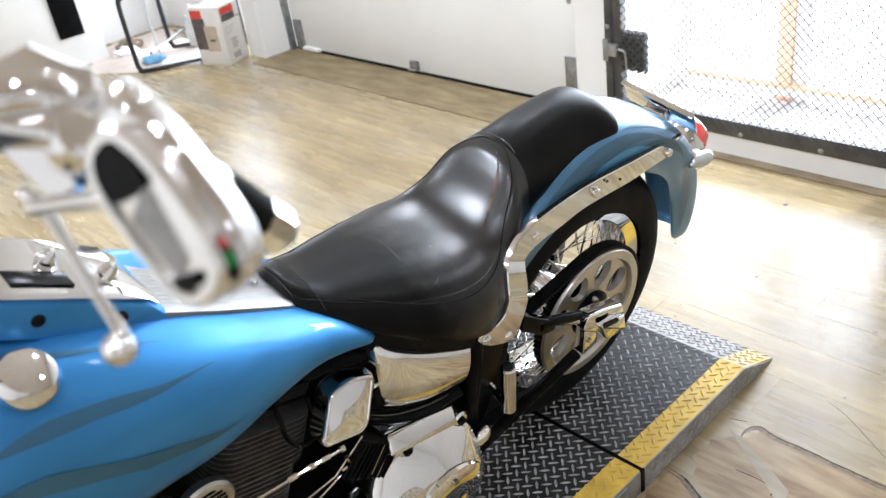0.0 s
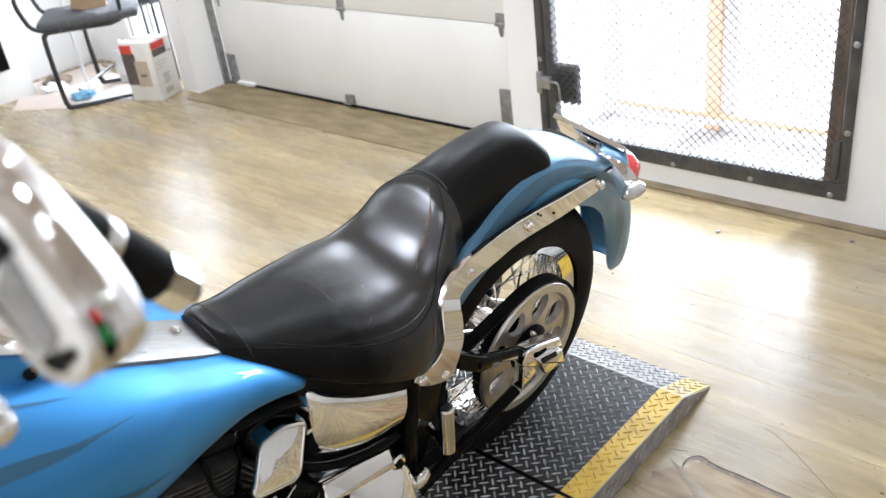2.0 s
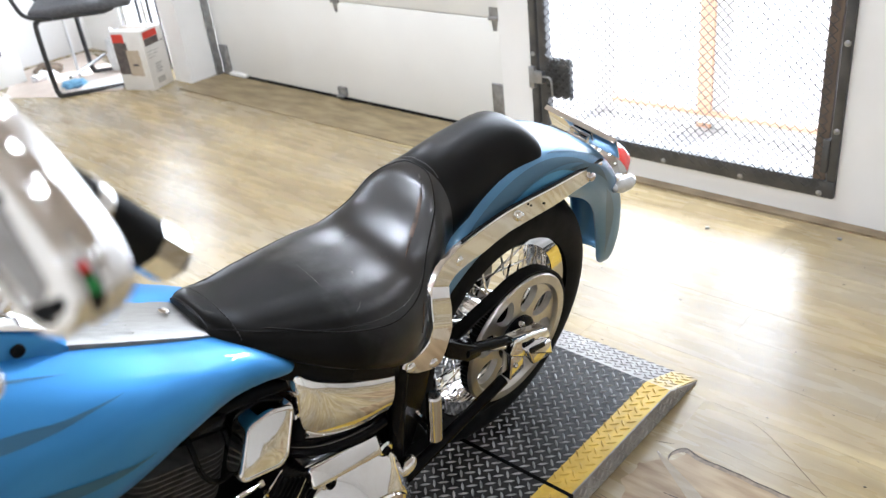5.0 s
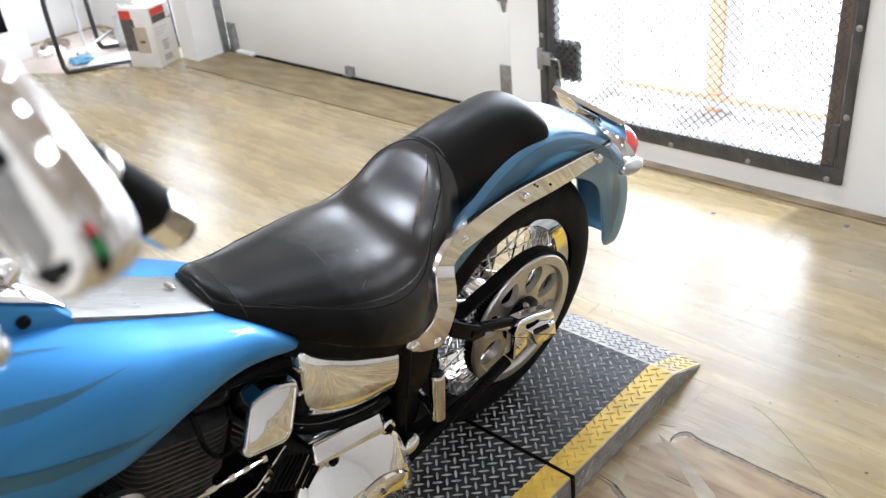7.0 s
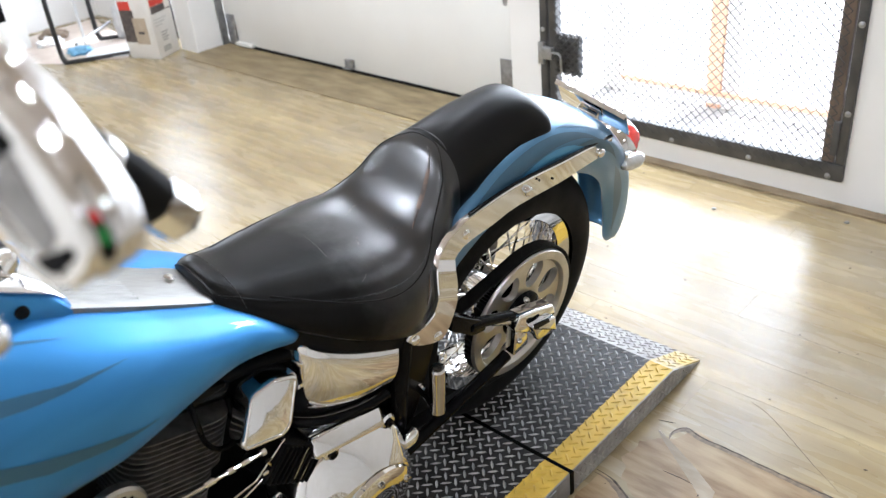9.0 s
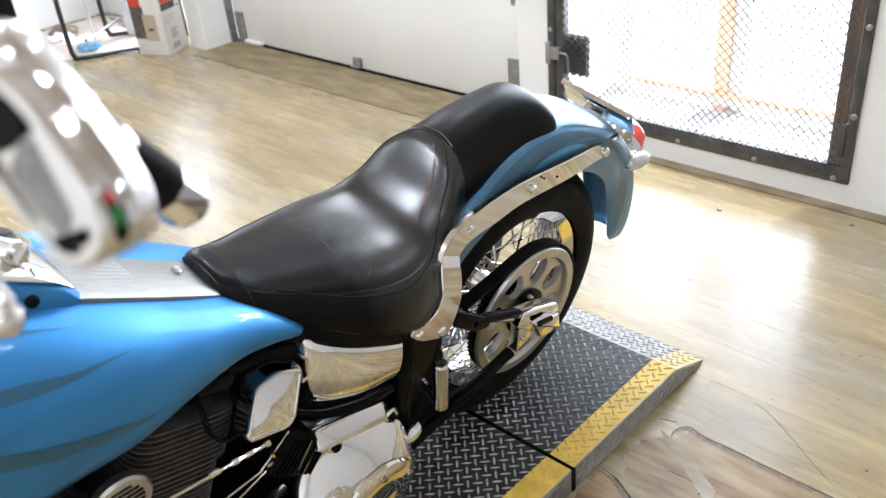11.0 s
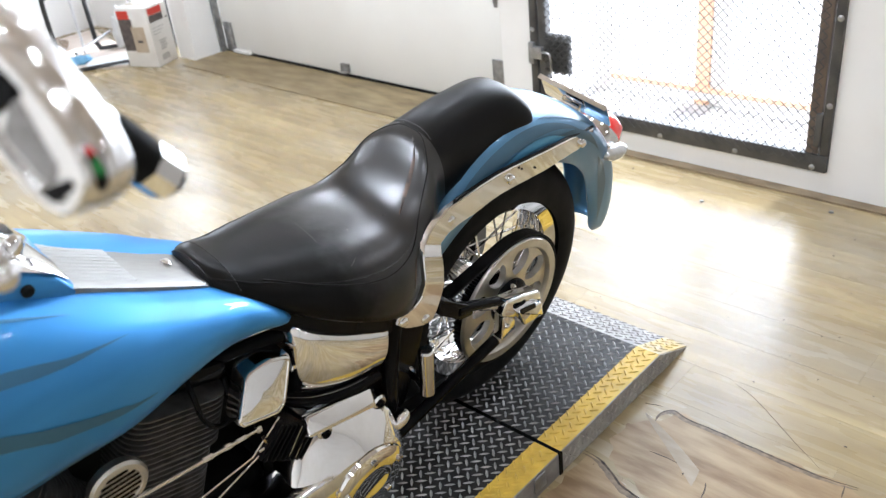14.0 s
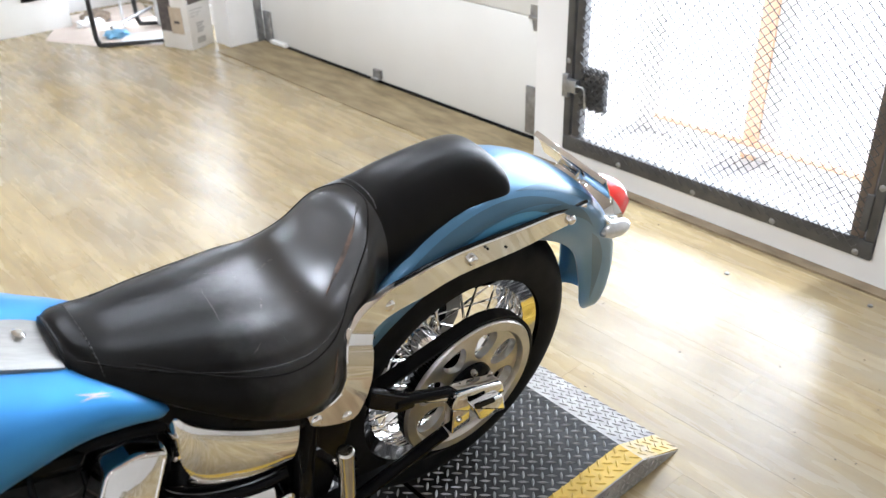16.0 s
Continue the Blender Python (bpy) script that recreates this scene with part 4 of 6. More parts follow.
def tank():
    t = new("fuel_tank")
    t.parent = bike
    keys = smooth_line([(-0.598, 0.664, 0.117, 0.646), (-0.615, 0.690, 0.127, 0.640), (-0.66, 0.722, 0.131, 0.651), (-0.72, 0.752, 0.139, 0.662), (-0.80, 0.798, 0.159, 0.656), (-0.90, 0.855, 0.181, 0.634), (-1.0, 0.905, 0.187, 0.626), (-1.1, 0.94, 0.190, 0.619), (-1.2, 0.95, 0.180, 0.628), (-1.28, 0.92, 0.135, 0.685)], 5)
    rings = []
    for x, zt, w, zb in keys:
        ring = []
        for i in range(36):
            a = 2 * math.pi * i / 36
            c, s = math.cos(a), math.sin(a)
            y = w * math.copysign(abs(c) ** 0.75, c)
            zm = zb + (zt - zb) * 0.45
            z = zm + ((zt - zm) * abs(s) ** 0.85 if s > 0 else -(zm - zb) * abs(s) ** 0.7)
            if c > 0 and s > 0:
                z += 0.022 * math.sin(2 * a) * min(1.0, (-0.60 - x) / 0.15)
            ring.append(Vector((x, y, z)))
        rings.append(ring)
    part("shell", loft(rings), BLUE, t, "blue flame-painted tank shell", angle=60)
    kx = [k[0] for k in keys][::-1]
    def skin_at(x, deg, lift=0.0007):
        zt, w, zb = (float(np.interp(x, kx, [k[c] for k in keys][::-1])) for c in (1, 2, 3))
        a = radians(deg)
        c, s = math.cos(a), math.sin(a)
        zm = zb + (zt - zb) * 0.45
        w, zt, zb = w + lift, zt + lift, zb - lift
        return Vector((x, w * math.copysign(abs(c) ** 0.75, c), zm + ((zt - zm) * abs(s) ** 0.85 if s > 0 else -(zm - zb) * abs(s) ** 0.7)))
    for rows in ([(-1.17, 150, 0.0), (-1.10, 147, 6.0), (-1.035, 146, 6.0), (-1.0, 146, 5.6), (-0.96, 145, 3.4), (-0.92, 141.5, 1.6), (-0.87, 137, 0.05)],
                 [(-1.2, 165, 0.0), (-1.12, 168, 6.5), (-1.06, 173, 6.0), (-1.02, 177, 5.0), (-0.98, 179, 3.6), (-0.92, 181, 2.2), (-0.86, 182, 0.05)],
                 [(-1.1, 200, 0.0), (-1.01, 204, 4.0), (-0.96, 202, 2.6), (-0.91, 203, 0.05)], [(-1.16, 112, 0.0), (-1.08, 115, 2.0), (-1.0, 118, 1.8), (-0.92, 119, 0.05)]):
        bm = bmesh.new()
        skin(bm, [[bm.verts.new(skin_at(x, d + s * h * 0.3)) for s in (-2, -1, 0, 1, 2)] for x, d, h in smooth_line(rows, 8)], False, False)
        part("flame", bm, FLAME, t, "darker ghost flame")
    for rows in ([(-0.707, 131, 0.05), (-0.695, 133, 0.9), (-0.683, 134, 1.0), (-0.660, 135, 0.05)], [(-0.705, 139, 0.05), (-0.693, 137, 0.9), (-0.683, 135, 0.8), (-0.671, 131.5, 0.05)], [(-0.69, 137.5, 0.05), (-0.678, 137, 0.7), (-0.663, 139, 0.05)]):
        bm = bmesh.new()
        skin(bm, [[bm.verts.new(skin_at(x, d + s * h, 0.0012)) for s in (-1, 0, 1)] for x, d, h in smooth_line(rows, 4)], False, False)
        part("emblem", bm, EMBLEM, t, "small silver winged emblem")
    # dash panel down the middle
    def dz(x):
        return 0.766 + 0.58 * (-0.734 - x)
    rings = []
    for x, w in smooth_line([(-0.700, 0.058), (-0.75, 0.062), (-0.82, 0.066), (-0.90, 0.068)], 4):
        z = dz(x)
        rings.append([Vector((x, -w, z - 0.022)), Vector((x, -w * 0.97, z - 0.003)), Vector((x, -w * 0.85, z)), Vector((x, 0, z + 0.002)), Vector((x, w * 0.95, z)), Vector((x, w * 1.05, z - 0.003)), Vector((x, w * 1.06, z - 0.022))])
    d = part("dash_strip", loft(rings), BRUSHED, t, "brushed metal dash strip with fine louvres", angle=50)
    for i in range(10):
        y = -0.046 + i * 0.0102
        b = bmesh.new()
        loft([[Vector((x, y - k, dz(x) + 0.0005)), Vector((x, y, dz(x) + hgt)), Vector((x, y + k * 0.4, dz(x) + 0.0005))] for x, k, hgt in ((-0.895, 0.002, 0.0008), (-0.885, 0.0036, 0.0030), (-0.815, 0.0040, 0.0034), (-0.806, 0.0036, 0.0032))], True, True, b)
        v = part("louvre", b, BRUSHED, d, angle=20)
        part("mouth", box(-0.8058, -0.8050, y - 0.0022, y + 0.0004, dz(-0.805) + 0.0003, dz(-0.805) + 0.0012), SATIN, v, smooth=False)
    bm = lathe([(0, 0.006), (0.005, 0.006), (0.009, 0.003), (0.009, -0.004)], Matrix.Translation((-0.734, 0.004, 0.770)) @ Matrix.Rotation(radians(30), 4, "Y"), 12)
    part("screw", bm, CHROME, d)
    # instrument pod over the front half, with rubber plugs in its blue side
    def ring(x, w, h):
        z = dz(x)
        return [Vector((x, -w, z - 0.03)), Vector((x, -w, z + h - 0.012)), Vector((x, -w + 0.006, z + h - 0.003)), Vector((x, -w + 0.016, z + h)), Vector((x, w - 0.016, z + h)), Vector((x, w - 0.006, z + h - 0.003)), Vector((x, w, z + h - 0.012)), Vector((x, w, z - 0.03))]
    pod = part("instrument_pod", loft([ring(-0.895, 0.066, 0.004), ring(-0.915, 0.072, 0.022), ring(-1.0, 0.076, 0.030), ring(-1.1, 0.078, 0.030), ring(-1.2, 0.07, 0.01)]), BLUE, t, "blue instrument pod with a chrome top", angle=40)
    rings = [[Vector((x, -w, dz(x) + h)), Vector((x, -w + 0.004, dz(x) + h + 0.006)), Vector((x, w - 0.004, dz(x) + h + 0.006)), Vector((x, w, dz(x) + h))] for x, w, h in ((-0.900, 0.062, 0.010), (-0.918, 0.070, 0.024), (-1.0, 0.075, 0.030), (-1.1, 0.077, 0.030), (-1.19, 0.07, 0.012))]
    part("top_plate", loft(rings), CHROME, pod, "chrome top plate")
    for x in (-0.955, -1.045):
        z = dz(x) - 0.002
        part("plug", lathe([(0, 0.004), (0.006, 0.004), (0.0085, 0.002), (0.0085, -0.004)], axle(x, -0.0765, z), 16), RUBBER, pod, "black rubber plug")
    for x, y in ((-0.945, -0.03), (-1.0, 0.005)):
        part("switch", lathe([(0, 0.022), (0.007, 0.020), (0.012, 0.012), (0.013, 0.0), (0.018, -0.002)], Matrix.Translation((x, y, dz(x) + 0.036)) @ Matrix.Rotation(radians(30), 4, "Y"), 18), CHROME, pod, "chrome knob")
    part("gauge_window", box(-1.06, -0.985, -0.055, -0.02, 0, 0.003, 0.001, m=Matrix.Translation((0, 0, dz(-1.02) + 0.0355)) @ Matrix.Translation((-1.02, 0, 0)) @ Matrix.Rotation(radians(30), 4, "Y") @ Matrix.Translation((1.02, 0, 0))), BLACK, pod)
    for y in (-0.125, 0.125):
        m = Matrix.Translation((-1.088, y * 1.03, 0.918)) @ Matrix.Rotation(radians(22 if y < 0 else -22), 4, "X") @ Matrix.Rotation(radians(18), 4, "Y")
        part("filler_cap", lathe([(0, 0.022), (0.015, 0.0215), (0.030, 0.018), (0.036, 0.010), (0.038, 0.002), (0.036, -0.012)], m, 36), CHROME, t, "chrome filler cap")
    return t


tank()


def engine():
    e = new("engine")
    e.parent = bike
    crank = Vector((-0.905, 0, 0.20))
    for name, lean in (("rear_cylinder", 16), ("front_cylinder", -29)):
        c = new(name)
        c.parent = e
        m = Matrix.Translation(crank) @ Matrix.Rotation(radians(lean), 4, "Y")
        part("barrel", lathe([(0, 0.08), (0.058, 0.08), (0.058, 0.40), (0, 0.40)], m, 32), SATIN, c)
        for i in range(25):
            z = 0.13 + i * 0.0106
            r = 0.084 if i < 15 else 0.091
            o = rounded([(-r, -r * 1.1), (r, -r * 1.1), (r, r * 1.1), (-r, r * 1.1)], 0.045, 6)
            part("fin", loft([[m @ Vector((x * k, y * k, z + h)) for x, y in o] for k, h in ((0.6, 0.0), (0.985, 0.0003), (1.0, 0.0012), (1.0, 0.0036), (0.985, 0.0045), (0.6, 0.0048))], True, False), FIN, c)
        part("rocker_box", box(-0.085, 0.085, -0.085, 0.085, 0.405, 0.445, 0.015, m=m), BLACK, c)
    part("engine_block", box(-1.06, -0.60, -0.01, 0.09, 0.16, 0.60, 0.03, seg=3), SATIN, e)
    part("crankcase", box(-0.98, -0.66, -0.10, 0.12, 0.12, 0.32, 0.04, seg=4), SATIN, e)
    part("gearbox", box(-0.66, -0.40, -0.09, 0.12, 0.13, 0.36, 0.03, seg=4), BLACK, e)
    return e


engine()


def primary():
    p = new("primary_cover")
    p.parent = bike
    out = []
    for cx, cz, r, a0, a1 in ((-0.515, 0.238, 0.100, -90, 60), (-1.0, 0.235, 0.10, 100, 270)):
        for i in range(15):
            a = radians(a0 + (a1 - a0) * i / 14)
            out.append((cx + r * math.cos(a), cz + r * math.sin(a)))
    bm = prism(rounded(out, 0.012, 2), -0.205, -0.11, 0.014)
    part("cover", bm, CHROME, p, "chrome primary cover")
    dm = axle(-0.512, -0.204, 0.232) @ Matrix.Rotation(radians(5), 4, "X")
    dc = part("derby_cover", lathe([(0, 0.010), (0.030, 0.010), (0.033, 0.011), (0.066, 0.010), (0.078, 0.007), (0.086, 0.002), (0.088, -0.006)], dm, 48), CHROME, p, "round chrome derby cover")
    for i in range(5):
        a = radians(20 + 72 * i)
        part("bolt", lathe([(0.0, 0.0), (0.004, 0.0), (0.004, 0.004), (0.0075, 0.003), (0.0075, -0.004)], dm @ Matrix.Translation((0.070 * math.cos(a), 0.070 * math.sin(a), 0.0105)), 12), POLISHED, dc)
    # sloping upper face with its bolt lugs
    top = smooth_line([(-0.660, -0.157, 0.345), (-0.625, -0.152, 0.382), (-0.585, -0.150, 0.396), (-0.52, -0.149, 0.388), (-0.450, -0.150, 0.372), (-0.424, -0.157, 0.345)], 3)
    low = smooth_line([(-0.690, -0.200, 0.285), (-0.645, -0.203, 0.306), (-0.59, -0.206, 0.322), (-0.52, -0.208, 0.332), (-0.450, -0.206, 0.300), (-0.412, -0.198, 0.245)], 3)
    rows = []
    for a, b in zip(top, low):
        a, b = Vector(a), Vector(b)
        rows.append([a + Vector((0, 0.05, -0.01)), a + Vector((0, 0.010, 0.002)), a] + [a.lerp(b, k / 5) + Vector((0, -0.003, 0.002)) * math.sin(math.pi * k / 5) for k in range(1, 5)] + [b, b + Vector((0, 0.06, -0.03))])
    part("upper_face", loft(rows), CHROME, p, "sloping chrome upper face", angle=50)
    for x, z in ((-0.445, 0.366), (-0.577, 0.388)):
        part("lug", lathe([(0, 0.012), (0.014, 0.012), (0.018, 0.008), (0.019, -0.02)], axle(x, -0.150, z), 20), CHROME, p)
        part("bolt", lathe([(0.0, 0.003), (0.005, 0.003), (0.005, 0.006), (0.009, 0.005), (0.009, -0.01)], axle(x, -0.161, z), 14), BLACK, p)

    k = new("heel_peg")
    k.parent = bike
    part("knob", lathe([(0, 0.024), (0.008, 0.022), (0.014, 0.014), (0.016, 0.002), (0.013, -0.014), (0.007, -0.022), (0, -0.024)], Matrix.Translation((-0.402, -0.172, 0.296)) @ Matrix.Rotation(radians(52), 4, "Y"), 20), CHROME, k, "small chrome knob")
    part("stem", tube([(-0.402, -0.172, 0.29), (-0.41, -0.13, 0.25)], 0.006, 10), BLACK, k)


primary()

def side_parts():
    # horseshoe oil tank cover under the seat
    o = new("oil_tank")
    o.parent = bike
    top = smooth_line([(-0.600, -0.085, 0.600), (-0.589, -0.107, 0.614), (-0.567, -0.128, 0.602), (-0.517, -0.140, 0.573), (-0.465, -0.146, 0.547), (-0.412, -0.148, 0.524)], 4)
    low = smooth_line([(-0.618, -0.085, 0.468), (-0.610, -0.107, 0.470), (-0.573, -0.128, 0.461), (-0.519, -0.140, 0.450), (-0.478, -0.146, 0.447), (-0.438, -0.148, 0.447)], 4)
    rows = []
    for a, b in zip(top, low):
        a, b = Vector(a), Vector(b)
        rows.append([a + Vector((0, 0.02, 0.003)), a + Vector((0, 0.004, 0.003))] + [a.lerp(b, k / 6) + Vector((0, -0.012 * math.sin(math.pi * k / 6), 0)) for k in range(7)] + [b + Vector((0, 0.004, -0.004)), b + Vector((0, 0.025, -0.004))])
    part("cover", loft(rows), CHROME, o, "curved chrome oil tank cover", angle=50)
    part("lower_band", tube([Vector(p) + Vector((0, -0.002, -0.016)) for p in low], 0.009, 10), BLACK, o)
    # starter cover
    m = Matrix.Translation((-0.544, -0.144, 0.411)) @ Matrix.Rotation(radians(13), 4, "Y") @ Matrix.Rotation(radians(-38), 4, "X")
    part("starter_cover", box(-0.080, 0.080, -0.026, 0.030, -0.024, 0.016, 0.008, m=m, seg=4), CHROME, bike, "chrome starter cover")
    # ribbed black housing ahead of the primary cover
    rb = new("ribbed_housing")
    rb.parent = bike
    m = Matrix.Translation((-0.650, -0.125, 0.424)) @ Matrix.Rotation(radians(38), 4, "Y")
    part("body", box(-0.055, 0.055, -0.035, 0.035, -0.04, 0.04, 0.006, m=m), BLACK, rb)
    for i in range(9):
        part("rib", box(-0.05 + i * 0.0115, -0.047 + i * 0.0115, -0.040, -0.034, -0.036, 0.036, 0.001, m=m, seg=1), SATIN, rb)
    for a, b in (((-0.83, -0.15, 0.424), (-0.724, -0.15, 0.438)), ((-0.80, -0.15, 0.395), (-0.69, -0.15, 0.441)), ((-0.724, -0.15, 0.438), (-0.663, -0.15, 0.491))):
        part("rod", tube([a, b], 0.0018, 8), CHROME, rb, "thin chrome rod")
    # plug lead
    part("plug_lead", tube(smooth_line([(-0.775, -0.06, 0.63), (-0.786, -0.11, 0.60), (-0.780, -0.115, 0.549), (-0.757, -0.115, 0.514), (-0.724, -0.11, 0.518), (-0.715, -0.08, 0.57)], 6), 0.0045, 10), BLACK, bike, "black plug lead")
    # horn with chrome cover
    h = new("horn")
    h.parent = bike
    out = rounded([(-0.616, 0.592), (-0.660, 0.609), (-0.707, 0.604), (-0.731, 0.520), (-0.727, 0.506), (-0.652, 0.488), (-0.637, 0.500)], 0.012, 4)
    cx, cz = -0.676, 0.550
    rings = []
    for k, y in ((1.0, -0.100), (1.0, -0.128), (0.985, -0.133), (0.95, -0.136), (0.90, -0.1365), (0.87, -0.1345), (0.84, -0.1345), (0.55, -0.1385), (0.2, -0.1405), (0.02, -0.141)):
        rings.append([Vector((cx + (x - cx) * k + 0.21 * (z - cz) * k, y + 0.32 * (z - cz) * k, cz + 0.74 * (z - cz) * k)) for x, z in out])
    part("cover", loft(rings), CHROME, h, "chrome horn cover with a raised border", angle=40)
    part("body", prism(rounded([(-0.64, 0.58), (-0.70, 0.58), (-0.72, 0.51), (-0.65, 0.50)], 0.02, 4), -0.101, -0.02), BLACK, h)
    # round slotted cover
    r = new("slotted_cover")
    r.parent = bike
    sx, sz, sr = -0.934, 0.529, 0.95
    part("dome", lathe([(0, 0.008), (0.036 * sr, 0.0075), (0.038 * sr, 0.010), (0.046 * sr, 0.009), (0.050 * sr, 0.004), (0.048 * sr, -0.010)], axle(sx, -0.12, sz), 36), PULLEY, r, "round polished slotted cover")
    for i in range(-3, 4):
        w = math.sqrt(0.033 ** 2 - (i * 0.0094) ** 2)
        part("slot", box(sx - w, sx + w, -0.1285, -0.122, sz + i * 0.0094 - 0.0023, sz + i * 0.0094 + 0.0023), BLACK, r)
    # shift rods
    rod = new("shift_rod")
    rod.parent = bike
    a, b = Vector((-0.99, -0.15, 0.524)), Vector((-0.702, -0.15, 0.494))
    part("rod", tube([a, a.lerp(b, 0.7), b], 0.0036, 10), CHROME, rod, "thin chrome rod")
    for k0, k1, r in ((0.62, 0.68, 0.0056), (0.76, 0.80, 0.0060), (0.84, 0.90, 0.0048), (0.975, 1.0, 0.0066)):
        part("sleeve", tube([a.lerp(b, k0), a.lerp(b, k1)], r, 8), CHROME, rod)
    link = new("linkage")
    link.parent = bike
    for p, q, r in (((-0.700, -0.152, 0.470), (-0.690, -0.152, 0.440), 0.0045), ((-0.712, -0.152, 0.444), (-0.672, -0.152, 0.446), 0.0034), ((-0.690, -0.152, 0.440), (-0.700, -0.152, 0.418), 0.0034), ((-0.628, -0.162, 0.450), (-0.660, -0.162, 0.398), 0.0016), ((-0.612, -0.162, 0.440), (-0.648, -0.162, 0.384), 0.0016)):
        part("arm", tube([p, q], r, 8), POLISHED, link)
    # frame and swingarm
    f = new("frame")
    f.parent = bike
    part("seat_rail", tube(smooth_line([(-1.2, -0.04, 0.60), (-0.75, -0.06, 0.60), (-0.55, -0.09, 0.585), (-0.40, -0.12, 0.555), (-0.25, -0.10, 0.60)], 5), 0.014, 12), BLACK, f)
    part("down_tube", tube(smooth_line([(-0.38, -0.13, 0.555), (-0.40, -0.14, 0.40), (-0.40, -0.13, 0.18), (-0.48, -0.12, 0.13), (-1.2, -0.12, 0.13)], 5), 0.018, 12), BLACK, f)
    part("side_plate", prism(rounded([(-0.44, 0.55), (-0.28, 0.52), (-0.30, 0.40), (-0.34, 0.26), (-0.44, 0.24)], 0.02, 3), -0.125, -0.10, 0.003), BLACK, f)
    s = new("swingarm")
    s.parent = bike
    part("upper_tube", tube([(-0.225, -0.150, 0.460), (-0.19, -0.150, 0.450), (-0.065, -0.150, 0.394)], [0.0125, 0.0115, 0.0115], 14), BLACK, s)
    part("gusset", prism(rounded([(-0.284, 0.530), (-0.213, 0.474), (-0.184, 0.453), (-0.181, 0.427), (-0.219, 0.435), (-0.287, 0.490)], 0.008, 3), -0.158, -0.135, 0.003), BLACK, s)
    part("end_ring", tube([(-0.078, -0.150, 0.400), (-0.058, -0.150, 0.391)], 0.0165, 16), RUBBER, s, "black end ring")
    part("lower_tube", tube([(-0.44, -0.14, 0.19), (-0.09, -0.15, 0.292)], 0.013, 12), BLACK, s)
    a = new("axle_adjuster")
    a.parent = bike
    part("upper_block", prism(rounded([(-0.106, 0.384), (-0.093, 0.420), (-0.046, 0.408), (0.021, 0.383), (0.035, 0.351), (-0.021, 0.353), (-0.065, 0.354)], 0.006, 3), -0.176, -0.142, 0.006), CHROME, a, "chrome axle adjuster block")
    part("lower_plate", prism(rounded([(-0.090, 0.299), (-0.093, 0.369), (-0.053, 0.362), (-0.043, 0.308)], 0.006, 3), -0.168, -0.142, 0.003), CHROME, a, "chrome lower plate")
    boss = part("axle_cover", prism(rounded([(-0.065, 0.380), (0.014, 0.365), (0.029, 0.317), (-0.041, 0.328)], 0.006, 3), -0.190, -0.142, 0.005), CHROME, a)
    part("inset", prism(rounded([(-0.065, 0.390), (-0.014, 0.378), (-0.009, 0.364), (-0.060, 0.374)], 0.003, 2), -0.1915, -0.188), BLACK, boss, "dark inset")
    bolt(-0.078, -0.169, 0.338, 0.006, a, POLISHED, 0.006)
    part("adjuster_screw", tube([(-0.11, -0.158, 0.405), (-0.155, -0.152, 0.425)], 0.006, 8), POLISHED, a)
    # folded passenger peg
    g = new("foot_peg")
    g.parent = bike
    part("peg", lathe([(0, 0.062), (0.012, 0.062), (0.015, 0.058), (0.015, -0.058), (0.012, -0.062), (0, -0.062)], Matrix.Translation((-0.349, -0.19, 0.405)) @ Matrix.Rotation(radians(-4), 4, "Y"), 20), POLISHED, g, "ribbed chrome folding peg")
    for i in range(4):
        part("groove", box(-0.3365, -0.333, -0.20, -0.18, 0.37 + i * 0.022, 0.374 + i * 0.022), BLACK, g)
    part("mount", tube([(-0.345, -0.19, 0.345), (-0.33, -0.15, 0.34), (-0.33, -0.12, 0.35)], 0.009, 10), CHROME, g)


side_parts()


